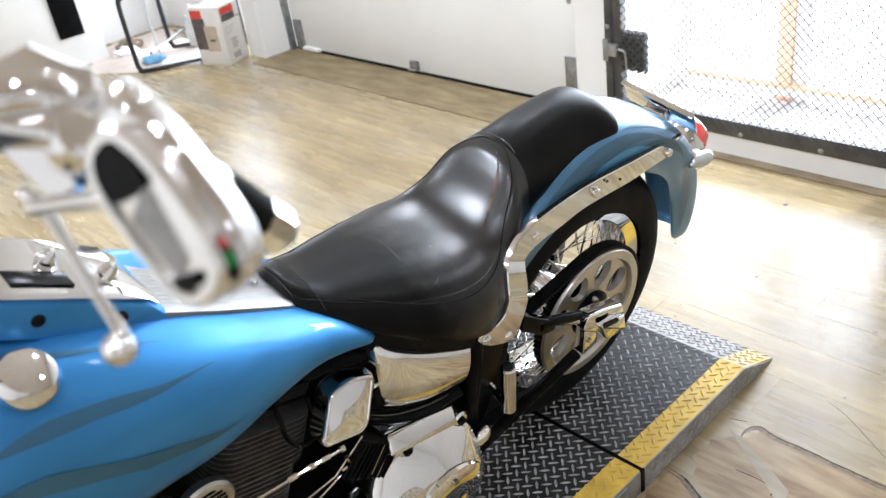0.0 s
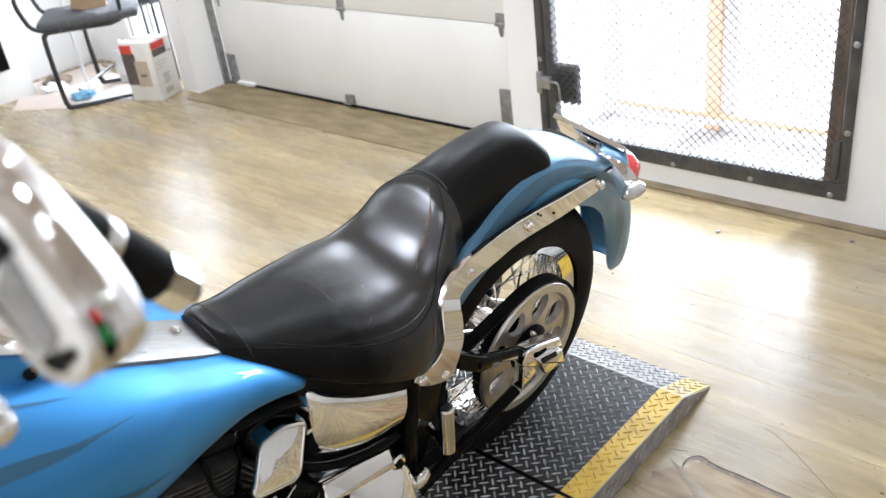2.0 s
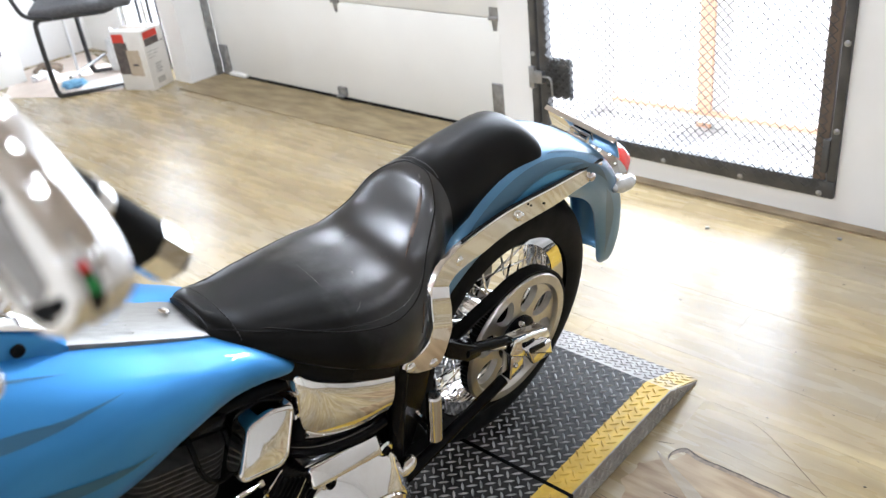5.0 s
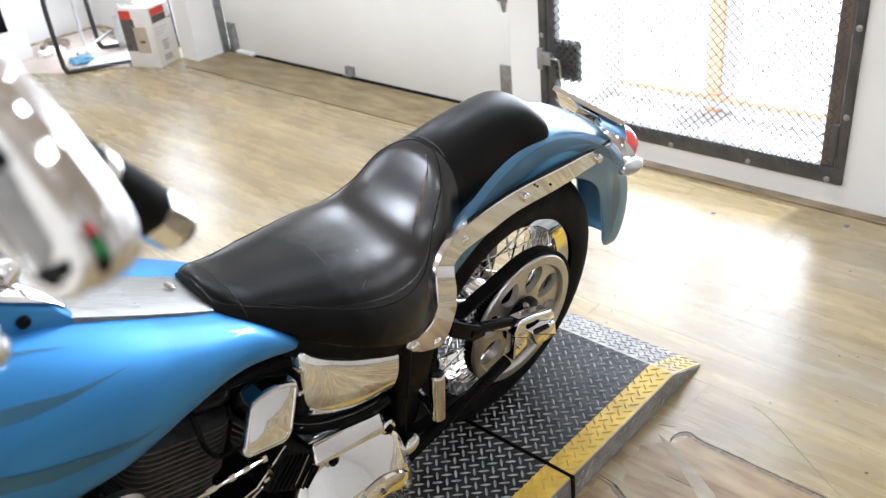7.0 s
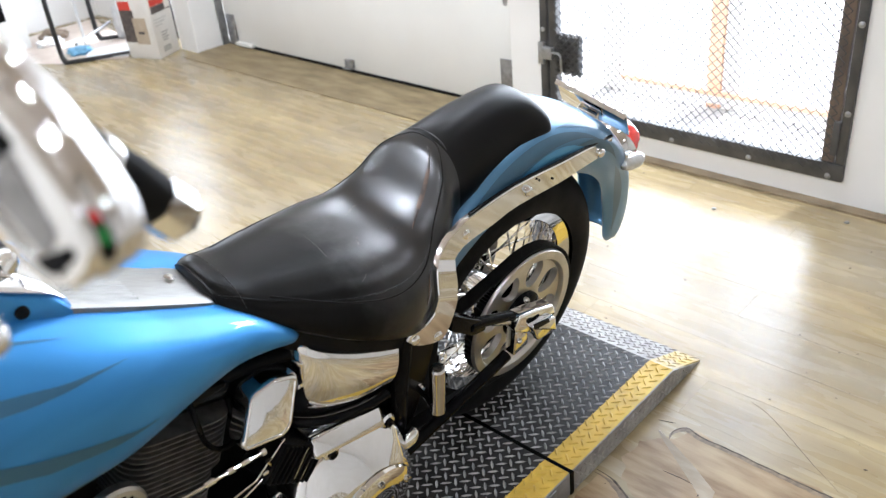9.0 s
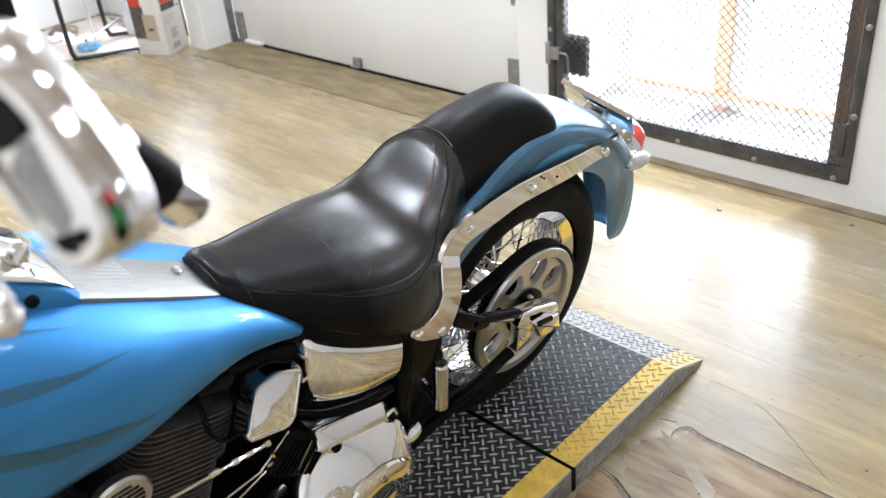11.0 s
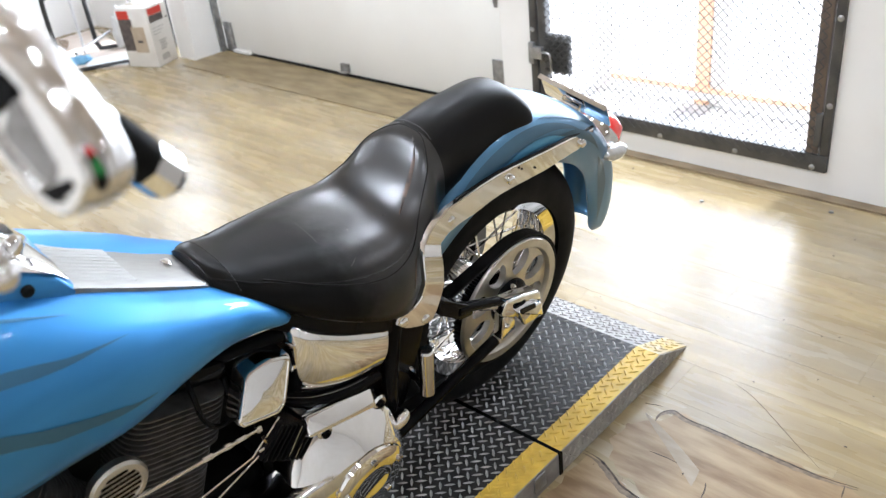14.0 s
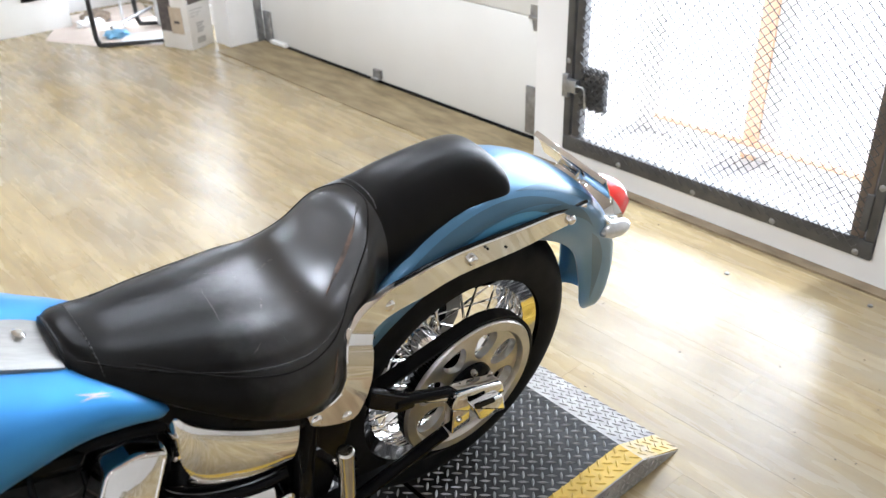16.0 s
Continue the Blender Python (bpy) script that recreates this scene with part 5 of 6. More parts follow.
def controls():
    """Left handlebar end with grip, clutch lever, its perch and the turn signal."""
    h = new("handlebar")
    h.parent = bike
    end, band = Vector((-0.957, -0.498, 1.262)), Vector((-1.001, -0.493, 1.318))
    d = (band - end).normalized()
    inn = end + d * 0.17
    part("bar", tube(smooth_line([end + d * 0.02, inn, inn + Vector((-0.045, 0.03, 0.0)), (-1.16, -0.36, 1.375), (-1.18, -0.15, 1.30), (-1.22, -0.05, 1.18), (-1.22, 0.05, 1.18), (-1.15, 0.15, 1.34), (-1.05, 0.25, 1.40), (-0.987, 0.347, 1.358)], 6), 0.0127, 16), CHROME, h)
    part("riser", tube([(-1.22, 0, 1.16), (-1.22, 0, 0.9)], 0.03, 16), CHROME, h)
    part("grip", tube([end + d * 0.018, end + d * 0.024, end + d * 0.045, end + d * 0.062], [0.0165, 0.0180, 0.0188, 0.0182], 20), RUBBER, h, "black rubber grip")
    part("grip", tube([end + d * 0.073, end + d * 0.080, end + d * 0.12, end + d * 0.15], [0.0178, 0.0182, 0.0182, 0.0175], 20), RUBBER, h, "black rubber grip")
    part("grip_band", tube([end + d * 0.0615, end + d * 0.0635, end + d * 0.0715, end + d * 0.0735], [0.0182, 0.0190, 0.0190, 0.0182], 20), CHROME, h)
    part("grip_end", tube([end - d * 0.015, end - d * 0.014, end - d * 0.003, end + d * 0.019], [0.006, 0.0085, 0.0185, 0.0180], 8), CHROME, h, "faceted chrome grip cap")
    # flat-sided turn signal: a bezel with a lens window, a slot, then the deep housing
    ts = new("front_turn_signal")
    ts.parent = bike
    e = Vector((0.925, 0.283, -0.257)).normalized()
    u = Vector((0.14, -0.79, -0.60))
    u = (u - e * u.dot(e)).normalized()
    v = u.cross(e)
    if v.z < 0:
        v = -v
    C = Vector((-1.074, -0.643, 1.365)) - u * 0.044
    def oval(a, b, h, grow=0.0, up=0.0):
        """A stadium-like outline at depth h, its upper end drawn out by grow."""
        out = []
        for k in (2 * math.pi * i / 44 for i in range(44)):
            c, q = math.cos(k), math.sin(k)
            out.append(C + e * h + u * ((a if c > 0 else a + grow) * math.copysign(abs(c) ** 0.80, c)) + v * (up + b * math.copysign(abs(q) ** 0.72, q)))
        return out
    rows = [(0.0468, 0.0236, 0.0125, 0.0, 0.0), (0.0474, 0.0241, 0.0137, 0.008, 0.001), (0.0474, 0.0248, 0.0185, 0.018, 0.001), (0.0470, 0.0246, 0.0210, 0.021, 0.0008), (0.0463, 0.0243, 0.0217, 0.021, 0.0006), (0.0468, 0.0246, 0.0224, 0.022, 0.0004),
            (0.0460, 0.0242, 0.0285, 0.024, -0.0006), (0.0452, 0.0236, 0.0318, 0.024, -0.0014), (0.0440, 0.0226, 0.0328, 0.023, -0.0016), (0.001, 0.001, 0.0330, 0.0, -0.0016)]
    part("housing", loft([oval(*r) for r in rows], True, True), CHROME, ts, "deep chrome housing", angle=50)
    part("collar", loft([oval(0.0462, 0.0231, 0.006), oval(0.0462, 0.0231, 0.015)], True, False), CHROME, ts)
    def rim_piece(k0, k1, half, grow, name, material, label):
        """A rounded piece let into the rim, between two angles round it."""
        bm = bmesh.new()
        rows = []
        for i in range(13):
            k = radians(k0 + (k1 - k0) * i / 12)
            w = half * (1 - abs(2 * i / 12 - 1) ** 3.0) ** 0.5 + 0.0002
            h = float(np.interp(k, (radians(12), radians(60)), (0.0098, 0.0060)))
            c, q = math.cos(k) ** 0.80, math.sin(k) ** 0.72
            rows.append([bm.verts.new(C + e * (h + w * g) + u * ((0.0468 + grow - lift) * c) + v * ((0.0236 + grow - lift) * q)) for g, lift in ((-1, 0.0012), (-0.9, 0), (0, 0), (0.9, 0), (1, 0.0012))])
        skin(bm, rows, False, False)
        part(name, bm, material, ts, label)
    rim_piece(11, 62, 0.0036, 0.0006, "slot", BLACK, "dark rounded slot in the rim")
    # coloured pieces that stand in for the red and green glints in the slot
    rim_piece(51, 59, 0.0020, 0.0009, "glint", RED, "small red glint painted in the slot")
    rim_piece(32, 48, 0.0021, 0.0009, "glint", GREEN, "small green glint painted in the slot")
    part("bezel", loft([oval(0.0450, 0.0222, 0.0082), oval(0.0468, 0.0236, 0.0070), oval(0.0468, 0.0236, 0.0015), oval(0.0450, 0.0222, -0.0008), oval(0.0400, 0.0178, -0.0010), oval(0.0392, 0.0170, 0.0016)], True, False), SATIN_CHROME, ts, "satin chrome bezel")
    part("face", loft([oval(0.0396, 0.0174, 0.0020), oval(0.0330, 0.0120, 0.0010), oval(0.002, 0.001, 0.0006)], True, True), SATIN_CHROME, ts, "satin chrome face plate")
    def plate(outline, r, h0, h1, name, material, label):
        o = rounded(outline, r, 4)
        part(name, loft([[C + u * a + v * b + e * h for a, b in o] for h in (h0, h1)], True, True), material, ts, label)
    plate([(-0.012, 0.0105), (0.026, 0.0030), (0.029, -0.0085), (-0.006, -0.0110)], 0.004, 0.002, -0.0008, "lens", LENS_GREY, "grey four-cornered lens")
    plate([(0.033, 0.004), (0.0385, 0.002), (0.036, -0.012), (0.026, -0.0145)], 0.003, 0.002, -0.0012, "corner_piece", BLACK, "black corner piece")
    plate([(-0.038, 0.011), (-0.014, 0.0155), (-0.010, 0.009), (-0.016, -0.012), (-0.030, -0.0145), (-0.039, -0.003)], 0.004, 0.002, -0.0012, "dark_insert", BLACK, "dark upper insert")
    # clutch perch, lever and the arm that carries the signal
    p = new("clutch_control")
    p.parent = bike
    def slab_of(corners, thick, bevel):
        P = [Vector(c) for c in corners]
        n = (P[1] - P[0]).cross(P[2] - P[0]).normalized()
        if n.z < 0:
            n = -n
        mid = sum(P, Vector()) / len(P)
        return loft([[q - n * thick for q in P], [q - n * bevel for q in P], [q + (mid - q).normalized() * bevel for q in P]], True, True)
    part("perch", slab_of([(-1.110, -0.438, 1.404), (-1.062, -0.446, 1.418), (-1.044, -0.482, 1.410), (-1.046, -0.498, 1.402), (-1.082, -0.507, 1.392), (-1.112, -0.478, 1.398)], 0.026, 0.004), CHROME, p, "chrome clutch perch", angle=25)
    part("pin", lathe([(0, 0.0012), (0.0032, 0.0012), (0.0046, 0.0), (0.0046, -0.004)], Matrix.Translation((-1.074, -0.489, 1.4035)) @ Matrix.Rotation(radians(18), 4, "X"), 16), BLACK, p, "dark pivot pin")
    part("clamp", lathe([(0, 0.014), (0.010, 0.0135), (0.0145, 0.010), (0.0155, 0.004), (0.0150, -0.008), (0.012, -0.014), (0, -0.015)], Matrix.Translation((-1.072, -0.520, 1.388)) @ Matrix.Rotation(radians(40), 4, "X") @ Matrix.Rotation(radians(15), 4, "Y"), 24), CHROME, p, "round chrome clamp")
    part("lever_bracket", slab_of([(-1.100, -0.475, 1.375), (-1.083, -0.492, 1.384), (-1.078, -0.515, 1.362), (-1.090, -0.508, 1.353)], 0.010, 0.002), CHROME, p, angle=25)
    part("stalk", tube([(-1.100, -0.497, 1.350), (-1.085, -0.520, 1.358), (-1.074, -0.545, 1.368), (-1.066, -0.575, 1.380)], [0.0050, 0.0048, 0.0050, 0.0065], 14), CHROME, p, "arm that carries the signal")
    top, ball = Vector((-1.094, -0.502, 1.346)), Vector((-1.092, -0.545, 1.272))
    part("lever", tube(smooth_line([top + Vector((-0.006, 0.012, 0.012)), top, top.lerp(ball, 0.55) + Vector((0.002, 0.0, 0.003)), ball + Vector((0.004, 0.0, 0.010))], 5), [0.0050] * 5 + [0.0042] * 5 + [0.0040] * 5 + [0.0052], 14, flat=0.75), CHROME, p, "polished clutch lever")
    part("lever_ball", lathe([(0, 0.0105), (0.0055, 0.009), (0.0092, 0.005), (0.0106, 0), (0.0092, -0.005), (0.0055, -0.009), (0, -0.0105)], Matrix.Translation(ball), 20), CHROME, p)
    part("cable", tube(smooth_line([(-1.11, -0.45, 1.385), (-1.13, -0.40, 1.36), (-1.16, -0.28, 1.26), (-1.19, -0.12, 1.0), (-1.2, -0.06, 0.8)], 5), 0.0045, 10), BLACK, p, "black clutch cable")


controls()


# ---- things by the window ----
def chair():
    c = root("visitor_chair", "black tubular sled-base chair with a dark grey fabric seat", "chair")
    A, B = Vector((2.19, 5.32, 0.012)), Vector((2.58, 5.62, 0.012))
    d = Vector((0.85, -0.52, 0)).normalized()
    for p in (A, B):
        up = p + Vector((0, 0, 0.45))
        line = smooth_line([p + d * 0.44, p + d * 0.05, p + d * 0.012 + Vector((0, 0, 0.02)), p + Vector((0, 0, 0.07)), up - Vector((0, 0, 0.05)), up + d * 0.02, up + d * 0.06 + Vector((0, 0, 0.008)), up + d * 0.40 + Vector((0, 0, 0.0))], 6)
        part("side_frame", tube(line, 0.0145, 12), CHAIR_BLACK, c)
        arm = smooth_line([up + d * 0.40, up + d * 0.46 + Vector((0, 0, 0.05)), up + d * 0.46 + Vector((0, 0, 0.35)), up + d * 0.5 + Vector((0, 0, 0.42))], 5)
        part("back_tube", tube(arm, 0.0125, 12), CHAIR_BLACK, c)
    part("cross_bar", tube([A + d * 0.1 + Vector((0, 0, 0.1)), B + d * 0.1 + Vector((0, 0, 0.1))], 0.01, 10), GALV, c)
    m = Matrix.Translation((A + B) / 2 + d * 0.22 + Vector((0, 0, 0.46))) @ Matrix.Rotation(math.atan2(d.y, d.x), 4, "Z")
    part("seat", box(-0.33, 0.25, -0.25, 0.25, 0.0, 0.060, 0.025, m=m, seg=4), FABRIC, c, "dark grey padded seat")
    for y in (-0.26, 0.26):
        part("arm_tube", tube(smooth_line([m @ Vector(q) for q in ((-0.20, y, 0.0), (-0.33, y, 0.03), (-0.375, y, 0.10), (-0.39, y, 0.22), (-0.30, y, 0.27), (0.10, y, 0.27))], 5), 0.0125, 12), CHAIR_BLACK, c)
    part("backrest", box(0.22, 0.26, -0.21, 0.21, 0.20, 0.44, 0.018, m=m, seg=4), FABRIC, c, "dark grey padded backrest")
    return m


CHAIR = chair()
thing("cardboard_box", box(-0.10, 0.10, -0.06, 0.06, 0.056, 0.30, 0.003, m=CHAIR @ Matrix.Translation((-0.05, 0.02, 0.0)) @ Matrix.Rotation(radians(12), 4, "Y")), CARD, "brown cardboard box on the chair seat", "box", smooth=False)


def product_box():
    # a carton with printed faces, before the pier
    a, b = Vector((2.483, 5.040)), Vector((2.563, 4.832))
    e = (b - a).normalized()
    f = Vector((-e.y, e.x))
    m = Matrix(((e.x, f.x, 0, a.x), (e.y, f.y, 0, a.y), (0, 0, 1, 0.001), (0, 0, 0, 1)))
    W, D, H = 0.223, 0.190, 0.355
    r = root("product_carton", "white printed carton with red bands beside the pier", "box")
    part("carton", box(0, W, 0, D, 0, H, 0.003, m=m), CARD_WHITE, r)
    part("print", box(0.004, 0.100, -0.0012, -0.0002, 0.10, 0.290, m=m), CARD_DARK, r)
    part("print", box(0.004, 0.090, -0.0012, -0.0002, 0.290, 0.34, m=m), CARD_RED, r)
    part("print", box(0.085, 0.180, -0.0024, -0.0014, 0.09, 0.245, m=m), CARD_TAN, r)
    part("print", box(0.115, 0.155, -0.0036, -0.0026, 0.150, 0.165, m=m), CARD_DARK, r)
    part("print", box(W + 0.0002, W + 0.0012, 0.015, 0.140, 0.305, 0.345, m=m), CARD_RED, r)
    part("print", box(W + 0.0002, W + 0.0012, 0.015, 0.140, 0.262, 0.303, m=m), CARD_DARK, r)
    for k in range(3):
        part("print", box(W + 0.0002, W + 0.0012, 0.02, 0.13 - 0.02 * k, 0.225 - k * 0.018, 0.229 - k * 0.018, m=m), CARD_GREY, r)
    for k in range(4):
        part("print", box(W + 0.0002, W + 0.0012, 0.06, 0.12 - 0.012 * (k % 2), 0.14 - k * 0.016, 0.150 - k * 0.016, m=m), CARD_GREY, r)
    part("print", box(W + 0.0002, W + 0.0012, 0.05, 0.12, 0.03, 0.065, m=m), CARD_GREY, r)
    part("handle_slot", box(W + 0.0002, W + 0.0012, 0.155, 0.182, 0.262, 0.27, m=m), CARD_DARK, r)
    part("tape", box(0.0, W, D * 0.42, D * 0.62, H + 0.0002, H + 0.001, m=m), CARD_TAN, r)


product_box()
c = root("white_cabinet", "white storage cabinet against the wall", "cabinet")
part("body", box(1.55, 2.27, 5.93, 6.29, 0.0, 1.9, 0.004), DOOR_WHITE, c)


part("wall_screen", box(1.99, 2.16, 5.915, 5.929, 0.20, 0.62, 0.006), BLACK, c, "black panel on the cabinet front")


def heap(name, label, category, x, y, sx, sy, sz, material, seed):
    """A crumpled soft thing that lies on the floor."""
    bm = bmesh.new()
    bmesh.ops.create_icosphere(bm, subdivisions=4, radius=1.0)
    for v in bm.verts:
        p = v.co * 2.2 + Vector((seed * 3.1, seed, 0))
        k = 1 + 0.35 * noise.noise(p) + 0.2 * abs(noise.noise(p * 2.7)) + 0.08 * noise.noise(p * 6)
        v.co = Vector((x + v.co.x * sx * k, y + v.co.y * sy * k, max(0.002, sz * 0.6 + v.co.z * sz * k)))
    return thing(name, bm, material, label, category, angle=25)


PLASTIC = mat("white_plastic_bag", (0.8, 0.8, 0.8), 0.35, 0, (0.7, 0.7, 0.71), 12, bump=0.2, bscale=60)
CLOTH_BLUE = mat("blue_cloth", (0.16, 0.36, 0.55), 0.8, 0, (0.2, 0.42, 0.6), 30, bump=0.3, bscale=300)
CLOTH_BROWN = mat("brown_cloth", (0.2, 0.15, 0.11), 0.85, 0, (0.3, 0.24, 0.18), 30, bump=0.3, bscale=300)
heap("plastic_bag", "crumpled white plastic bag on the floor", "bag", 2.73, 5.50, 0.06, 0.07, 0.16, PLASTIC, 1)
heap("plastic_bag", "flat white plastic bag on the floor", "bag", 2.36, 5.86, 0.08, 0.07, 0.03, PLASTIC, 4)
heap("shop_rag", "crumpled blue cloth on the floor", "cloth", 2.37, 5.47, 0.07, 0.07, 0.025, CLOTH_BLUE, 7)
heap("dust_sheet", "crumpled brown cloth on the floor", "cloth", 2.42, 5.92, 0.09, 0.06, 0.05, CLOTH_BROWN, 9)
heap("dark_bag", "dark rounded bag under the window", "bag", 2.80, 5.58, 0.05, 0.07, 0.07, RUBBER, 12)


def floor_sheet(name, label, category, outline, z, material, seed):
    """A thin, slightly wavy sheet that lies on the floor."""
    o = rounded(outline, 0.02, 3)
    mid = sum((Vector(q) for q in o), Vector((0, 0))) / len(o)
    rings = []
    for k in (1.0, 0.96, 0.75, 0.5, 0.25, 0.02):
        ring = []
        for q in o:
            c = mid.lerp(Vector(q), k)
            ring.append(Vector((c.x, c.y, z + 0.0015 + (0.007 * abs(noise.noise(Vector((c.x * 7, c.y * 7, seed)))) if k > 0.9 else 0.0))))
        rings.append(ring)
    return thing(name, loft([[Vector((p.x, p.y, p.z - 0.0015)) for p in rings[0]]] + rings), material, label, category)


# far end is drawn out to the wall to whiten the overexposed corner
floor_sheet("cardboard_sheet", "flat pale cardboard sheet lying under the chair", "cardboard", [(2.01, 5.71), (2.19, 5.36), (2.30, 5.26), (2.48, 5.06), (2.67, 5.39), (2.86, 6.22), (2.30, 6.22), (2.14, 5.92)], 0.0, CARD_PALE, 2)
floor_sheet("paper_sheet", "white paper sheet lying under the chair", "paper", [(2.43, 5.46), (2.63, 5.32), (2.49, 5.07), (2.32, 5.29)], 0.008, PLASTIC, 5)
thing("white_pole", tube([(2.49, 5.63, 0.0), (2.51, 5.66, 0.9)], 0.009, 10), PLASTIC, "thin white pole leaning behind the chair", "pole")


def stool():
    s = root("work_stool", "dark stool before the bright window", "stool")
    part("seat", box(2.74, 2.90, 5.0, 5.16, 0.52, 0.60, 0.02, seg=3), FABRIC, s, "dark padded seat")
    for x in (2.755, 2.885):
        for y in (5.015, 5.145):
            part("leg", tube([(x, y, 0.0), (x, y, 0.53)], 0.010, 8), CHAIR_BLACK, s)


stool()


# ---- floor planks ----
def planks():
    fl = bpy.data.objects["floor"]
    W, L = 0.152, 1.22
    bm = box(-W / 2 + 0.00015, W / 2 - 0.00015, -L / 2 + 0.00015, L / 2 - 0.00015, -0.0038, 0.0, 0.0)
    me = finish("plank", bm, PLANK, False)
    rest = bmesh.new()
    n = 0
    i = 0
    x = 2.975 - W / 2
    while x > RX:
        y = RY0 + L / 2 - (i * 0.43 % L)
        while y - L / 2 < RY1:
            near = -0.2 < x and -0.3 < y < RY1 - L / 2 and n < 300
            if near:
                ob = new("plank", me)
                ob.location = (x, y, 0)
                ob.parent = fl
                n += 1
            else:
                ya, yb = max(RY0, y - L / 2 + 0.00015), min(RY1, y + L / 2 - 0.00015)
                if yb - ya > 0.01:
                    box(max(RX, x - W / 2 + 0.00015), x + W / 2 - 0.00015, ya, yb, -0.0038, 0.0, 0.0, rest)
            y += L
        x -= W
        i += 1
    ob = part("planks_beyond", rest, PLANK, fl, smooth=False)
    tagged(ob, kind="stuff")


planks()


# ---- worn floor edges near the ramp ----
def crack(rows, width, material=None, label="dark torn edge in the vinyl floor", lift=0.0006):
    """A lifted, torn edge of the floor covering: a thin dark gap with a low lip beside it."""
    material = material or CRACK
    bm = bmesh.new()
    pts = smooth_line(rows, 7)
    rings = []
    for i, p in enumerate(pts):
        a, b = pts[max(i - 1, 0)], pts[min(i + 1, len(pts) - 1)]
        t = Vector((b[0] - a[0], b[1] - a[1])).normalized()
        n = Vector((-t.y, t.x))
        k = min(1, 4 * i / len(pts), 4 * (len(pts) - 1 - i) / len(pts) + 0.05)
        w = width * k * (0.6 + 0.8 * noise.noise(Vector((p[0] * 60, p[1] * 60, 0))) ** 2 + 0.25 * random.random())
        c = Vector((p[0], p[1])) + n * 0.0022 * noise.noise(Vector((p[0] * 35, p[1] * 35, 3)))
        rings.append([bm.verts.new((*(c - n * w), lift)), bm.verts.new((*c, lift + 0.0006)), bm.verts.new((*(c + n * w * 0.7), lift))])
    skin(bm, rings, False, False)
    return thing("floor_crack", bm, material, label, "crack", "floor cracks", "structure")


CRACK = mat("dark_gap", (0.035, 0.026, 0.018), 0.8, 0, (0.13, 0.095, 0.06), 60)
long_tear = [(1.514, 0.848), (1.532, 0.856), (1.552, 0.850), (1.570, 0.831), (1.561, 0.794), (1.562, 0.729), (1.559, 0.602), (1.558, 0.499), (1.566, 0.422), (1.572, 0.395)]
front_tear = [(1.327, 0.930), (1.321, 0.883), (1.300, 0.836), (1.281, 0.802), (1.272, 0.753), (1.25, 0.70)]
def patch(outline, label):
    """Bare, dirty floor where the vinyl is torn away, with a ragged border."""
    bm = bmesh.new()
    out = []
    for i, p in enumerate(outline):
        q = outline[(i + 1) % len(outline)]
        n = max(2, int((Vector(q) - Vector(p)).length / 0.012))
        for j in range(n):
            c = Vector(p).lerp(Vector(q), j / n)
            out.append((c.x + 0.018 * noise.noise(Vector((c.x * 26, c.y * 26, 0))), c.y + 0.018 * noise.noise(Vector((c.x * 22, c.y * 22, 7)))))
    bm.faces.new([bm.verts.new((x, y, 0.0003)) for x, y in out])
    return thing("bare_patch", bm, SUBFLOOR, label, "floor patch", "floor cracks", "structure", smooth=False)


SUBFLOOR = mat("dirty_subfloor", (0.20, 0.122, 0.055), 0.42, 0, (0.40, 0.295, 0.165), 6, (4.0, 0.8, 1), detail=9, rvar=0.1, spec=0.35, bump=0.1, bscale=50)
patch([(1.525, 0.845), (1.565, 0.822), (1.560, 0.70), (1.562, 0.55), (1.560, 0.25), (1.16, 0.20), (1.25, 0.55), (1.29, 0.76), (1.33, 0.86), (1.40, 0.905), (1.47, 0.895)], "worn brown floor where the vinyl is torn")
patch([(1.325, 0.915), (1.300, 0.84), (1.275, 0.78), (1.22, 0.66), (1.0, 0.66), (1.0, 0.925)], "bare brown floor beside the ramp")
crack([(x - 0.006, y) for x, y in long_tear], 0.010, STAIN, "brown grime beside the torn floor edge", 0.0002)
crack([(x - 0.008, y) for x, y in front_tear], 0.011, STAIN, "brown grime beside the torn floor edge", 0.0002)
crack(long_tear, 0.0034)
crack([(1.553, 0.905), (1.560, 0.884), (1.567, 0.864)], 0.0016)
crack([(1.411, 0.807), (1.417, 0.774), (1.416, 0.737)], 0.0018)
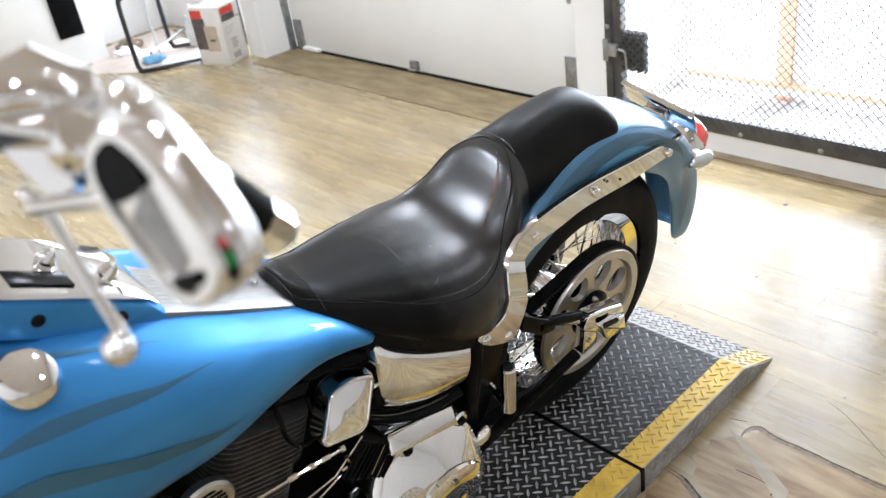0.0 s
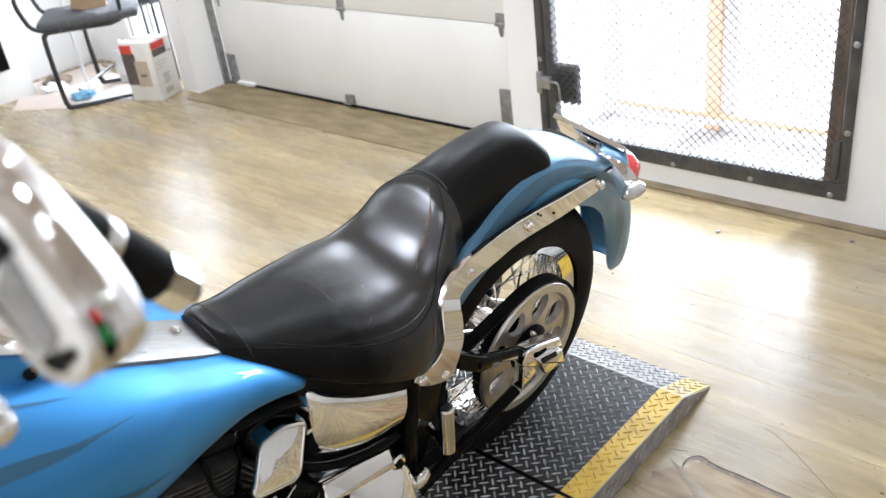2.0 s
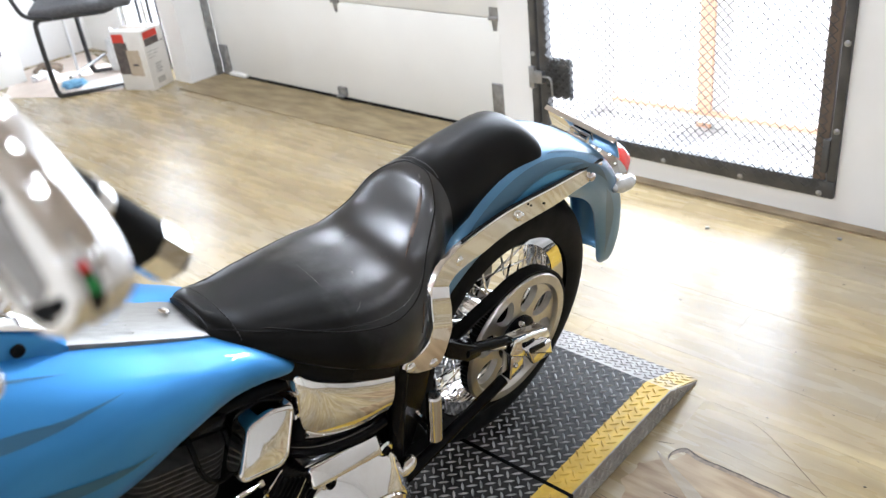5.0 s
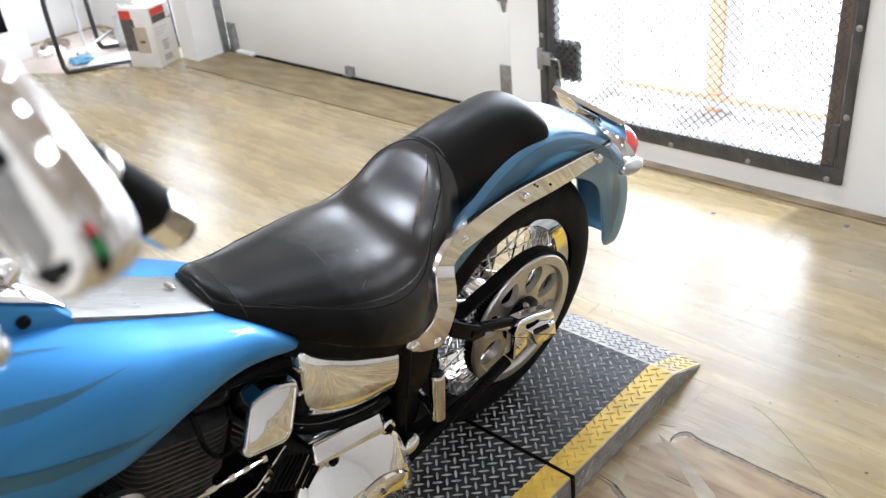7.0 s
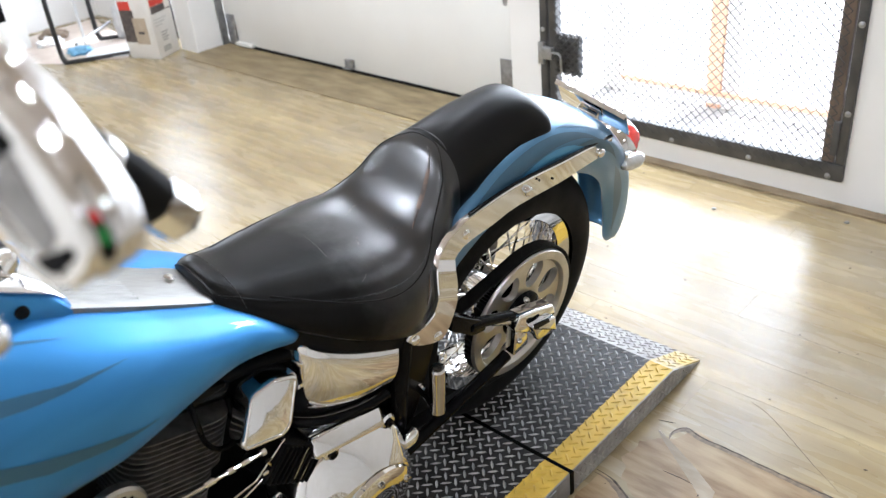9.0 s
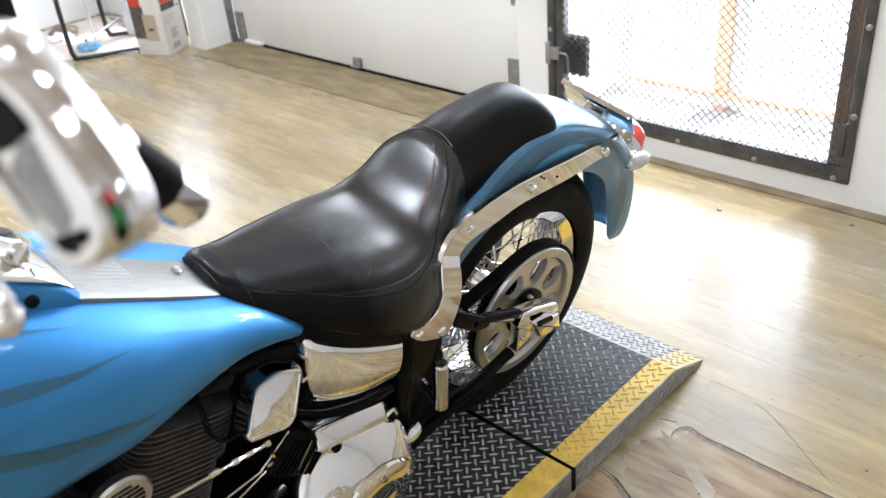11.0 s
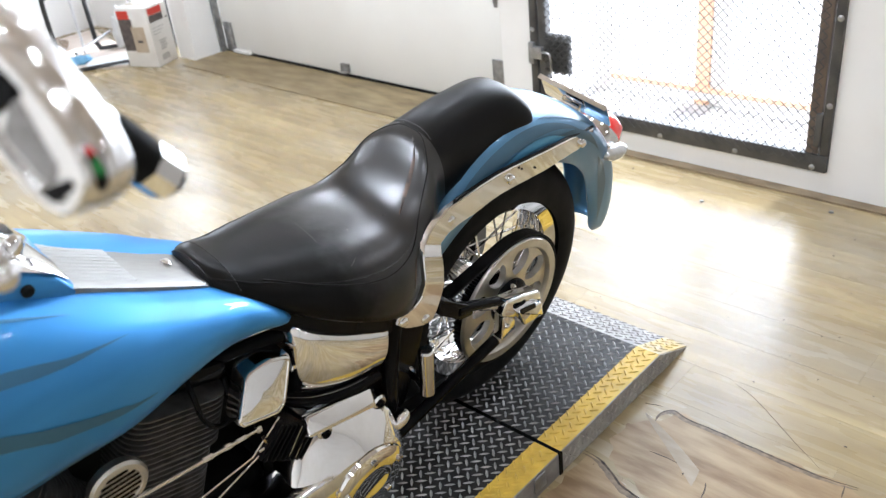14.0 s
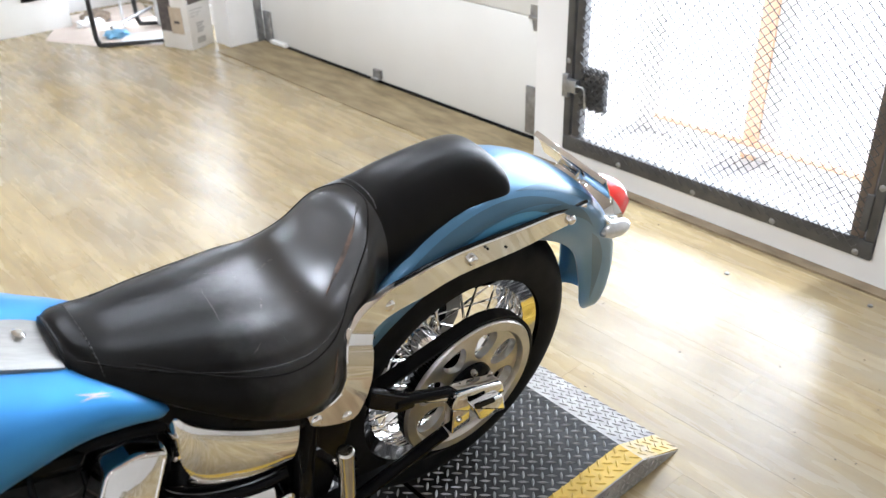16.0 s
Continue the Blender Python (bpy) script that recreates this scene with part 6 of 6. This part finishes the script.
crack([(1.566, 0.422), (1.545, 0.417), (1.523, 0.415)], 0.0022)
crack([(1.40, 0.66), (1.38, 0.652), (1.345, 0.645)], 0.0022)
crack(front_tear, 0.004)
crack([(1.745, 0.754), (1.716, 0.688), (1.65, 0.589), (1.581, 0.483)], 0.0013, STAIN)


def flap():
    """A pale flap of the vinyl that has lifted and curled over."""
    edge = smooth_line([(1.524, 0.884, 0.0), (1.498, 0.828, 0.002), (1.460, 0.755, 0.003), (1.420, 0.687, 0.003)], 5)
    rings = []
    for k, (x, y, z) in enumerate(edge):
        w = 0.05 * (k / len(edge)) ** 0.8 + 0.004
        rings.append([Vector((x + 0.001, y, 0.0005)), Vector((x, y, z + 0.001)), Vector((x - w * 0.5, y - w * 0.1, z * 0.5 + 0.001)), Vector((x - w, y - w * 0.15, 0.0006))])
    return thing("vinyl_flap", loft(rings, False, False), LIP, "pale lifted flap of torn vinyl floor", "floor flap", "floor cracks", "structure")


flap()


def crumbs():
    """Grit on the floor round the ramp and along the wall."""
    rng = random.Random(5)
    bm = bmesh.new()
    for i in range(130):
        x, y = (rng.uniform(1.3, 2.72), rng.uniform(0.2, 1.9)) if i < 80 else (rng.uniform(0.9, 2.7), rng.uniform(1.9, 5.2))
        if PY0 - 0.03 < y < PY1 + 0.03 and x < PE + 0.02:
            continue
        r = rng.uniform(0.001, 0.0028)
        m = Matrix.Translation((x, y, r * 0.4)) @ Matrix.Rotation(rng.uniform(0, 6), 4, "Z") @ Matrix.Diagonal((rng.uniform(0.7, 2.4), 1, 0.5, 1))
        bmesh.ops.create_icosphere(bm, subdivisions=1, radius=r, matrix=m)
    return thing("floor_grit", bm, CRACK, "scattered dark grit on the floor", "grit", kind="stuff")


crumbs()
for x, y in ((2.742, 0.905), (2.60, 1.30)):
    thing("dropped_screw", lathe([(0, 0.006), (0.007, 0.005), (0.008, 0.001), (0.004, 0.0)], Matrix.Translation((x, y, 0.0)), 10), GALV, "small grey screw lying on the floor", "screw", "dropped screws")
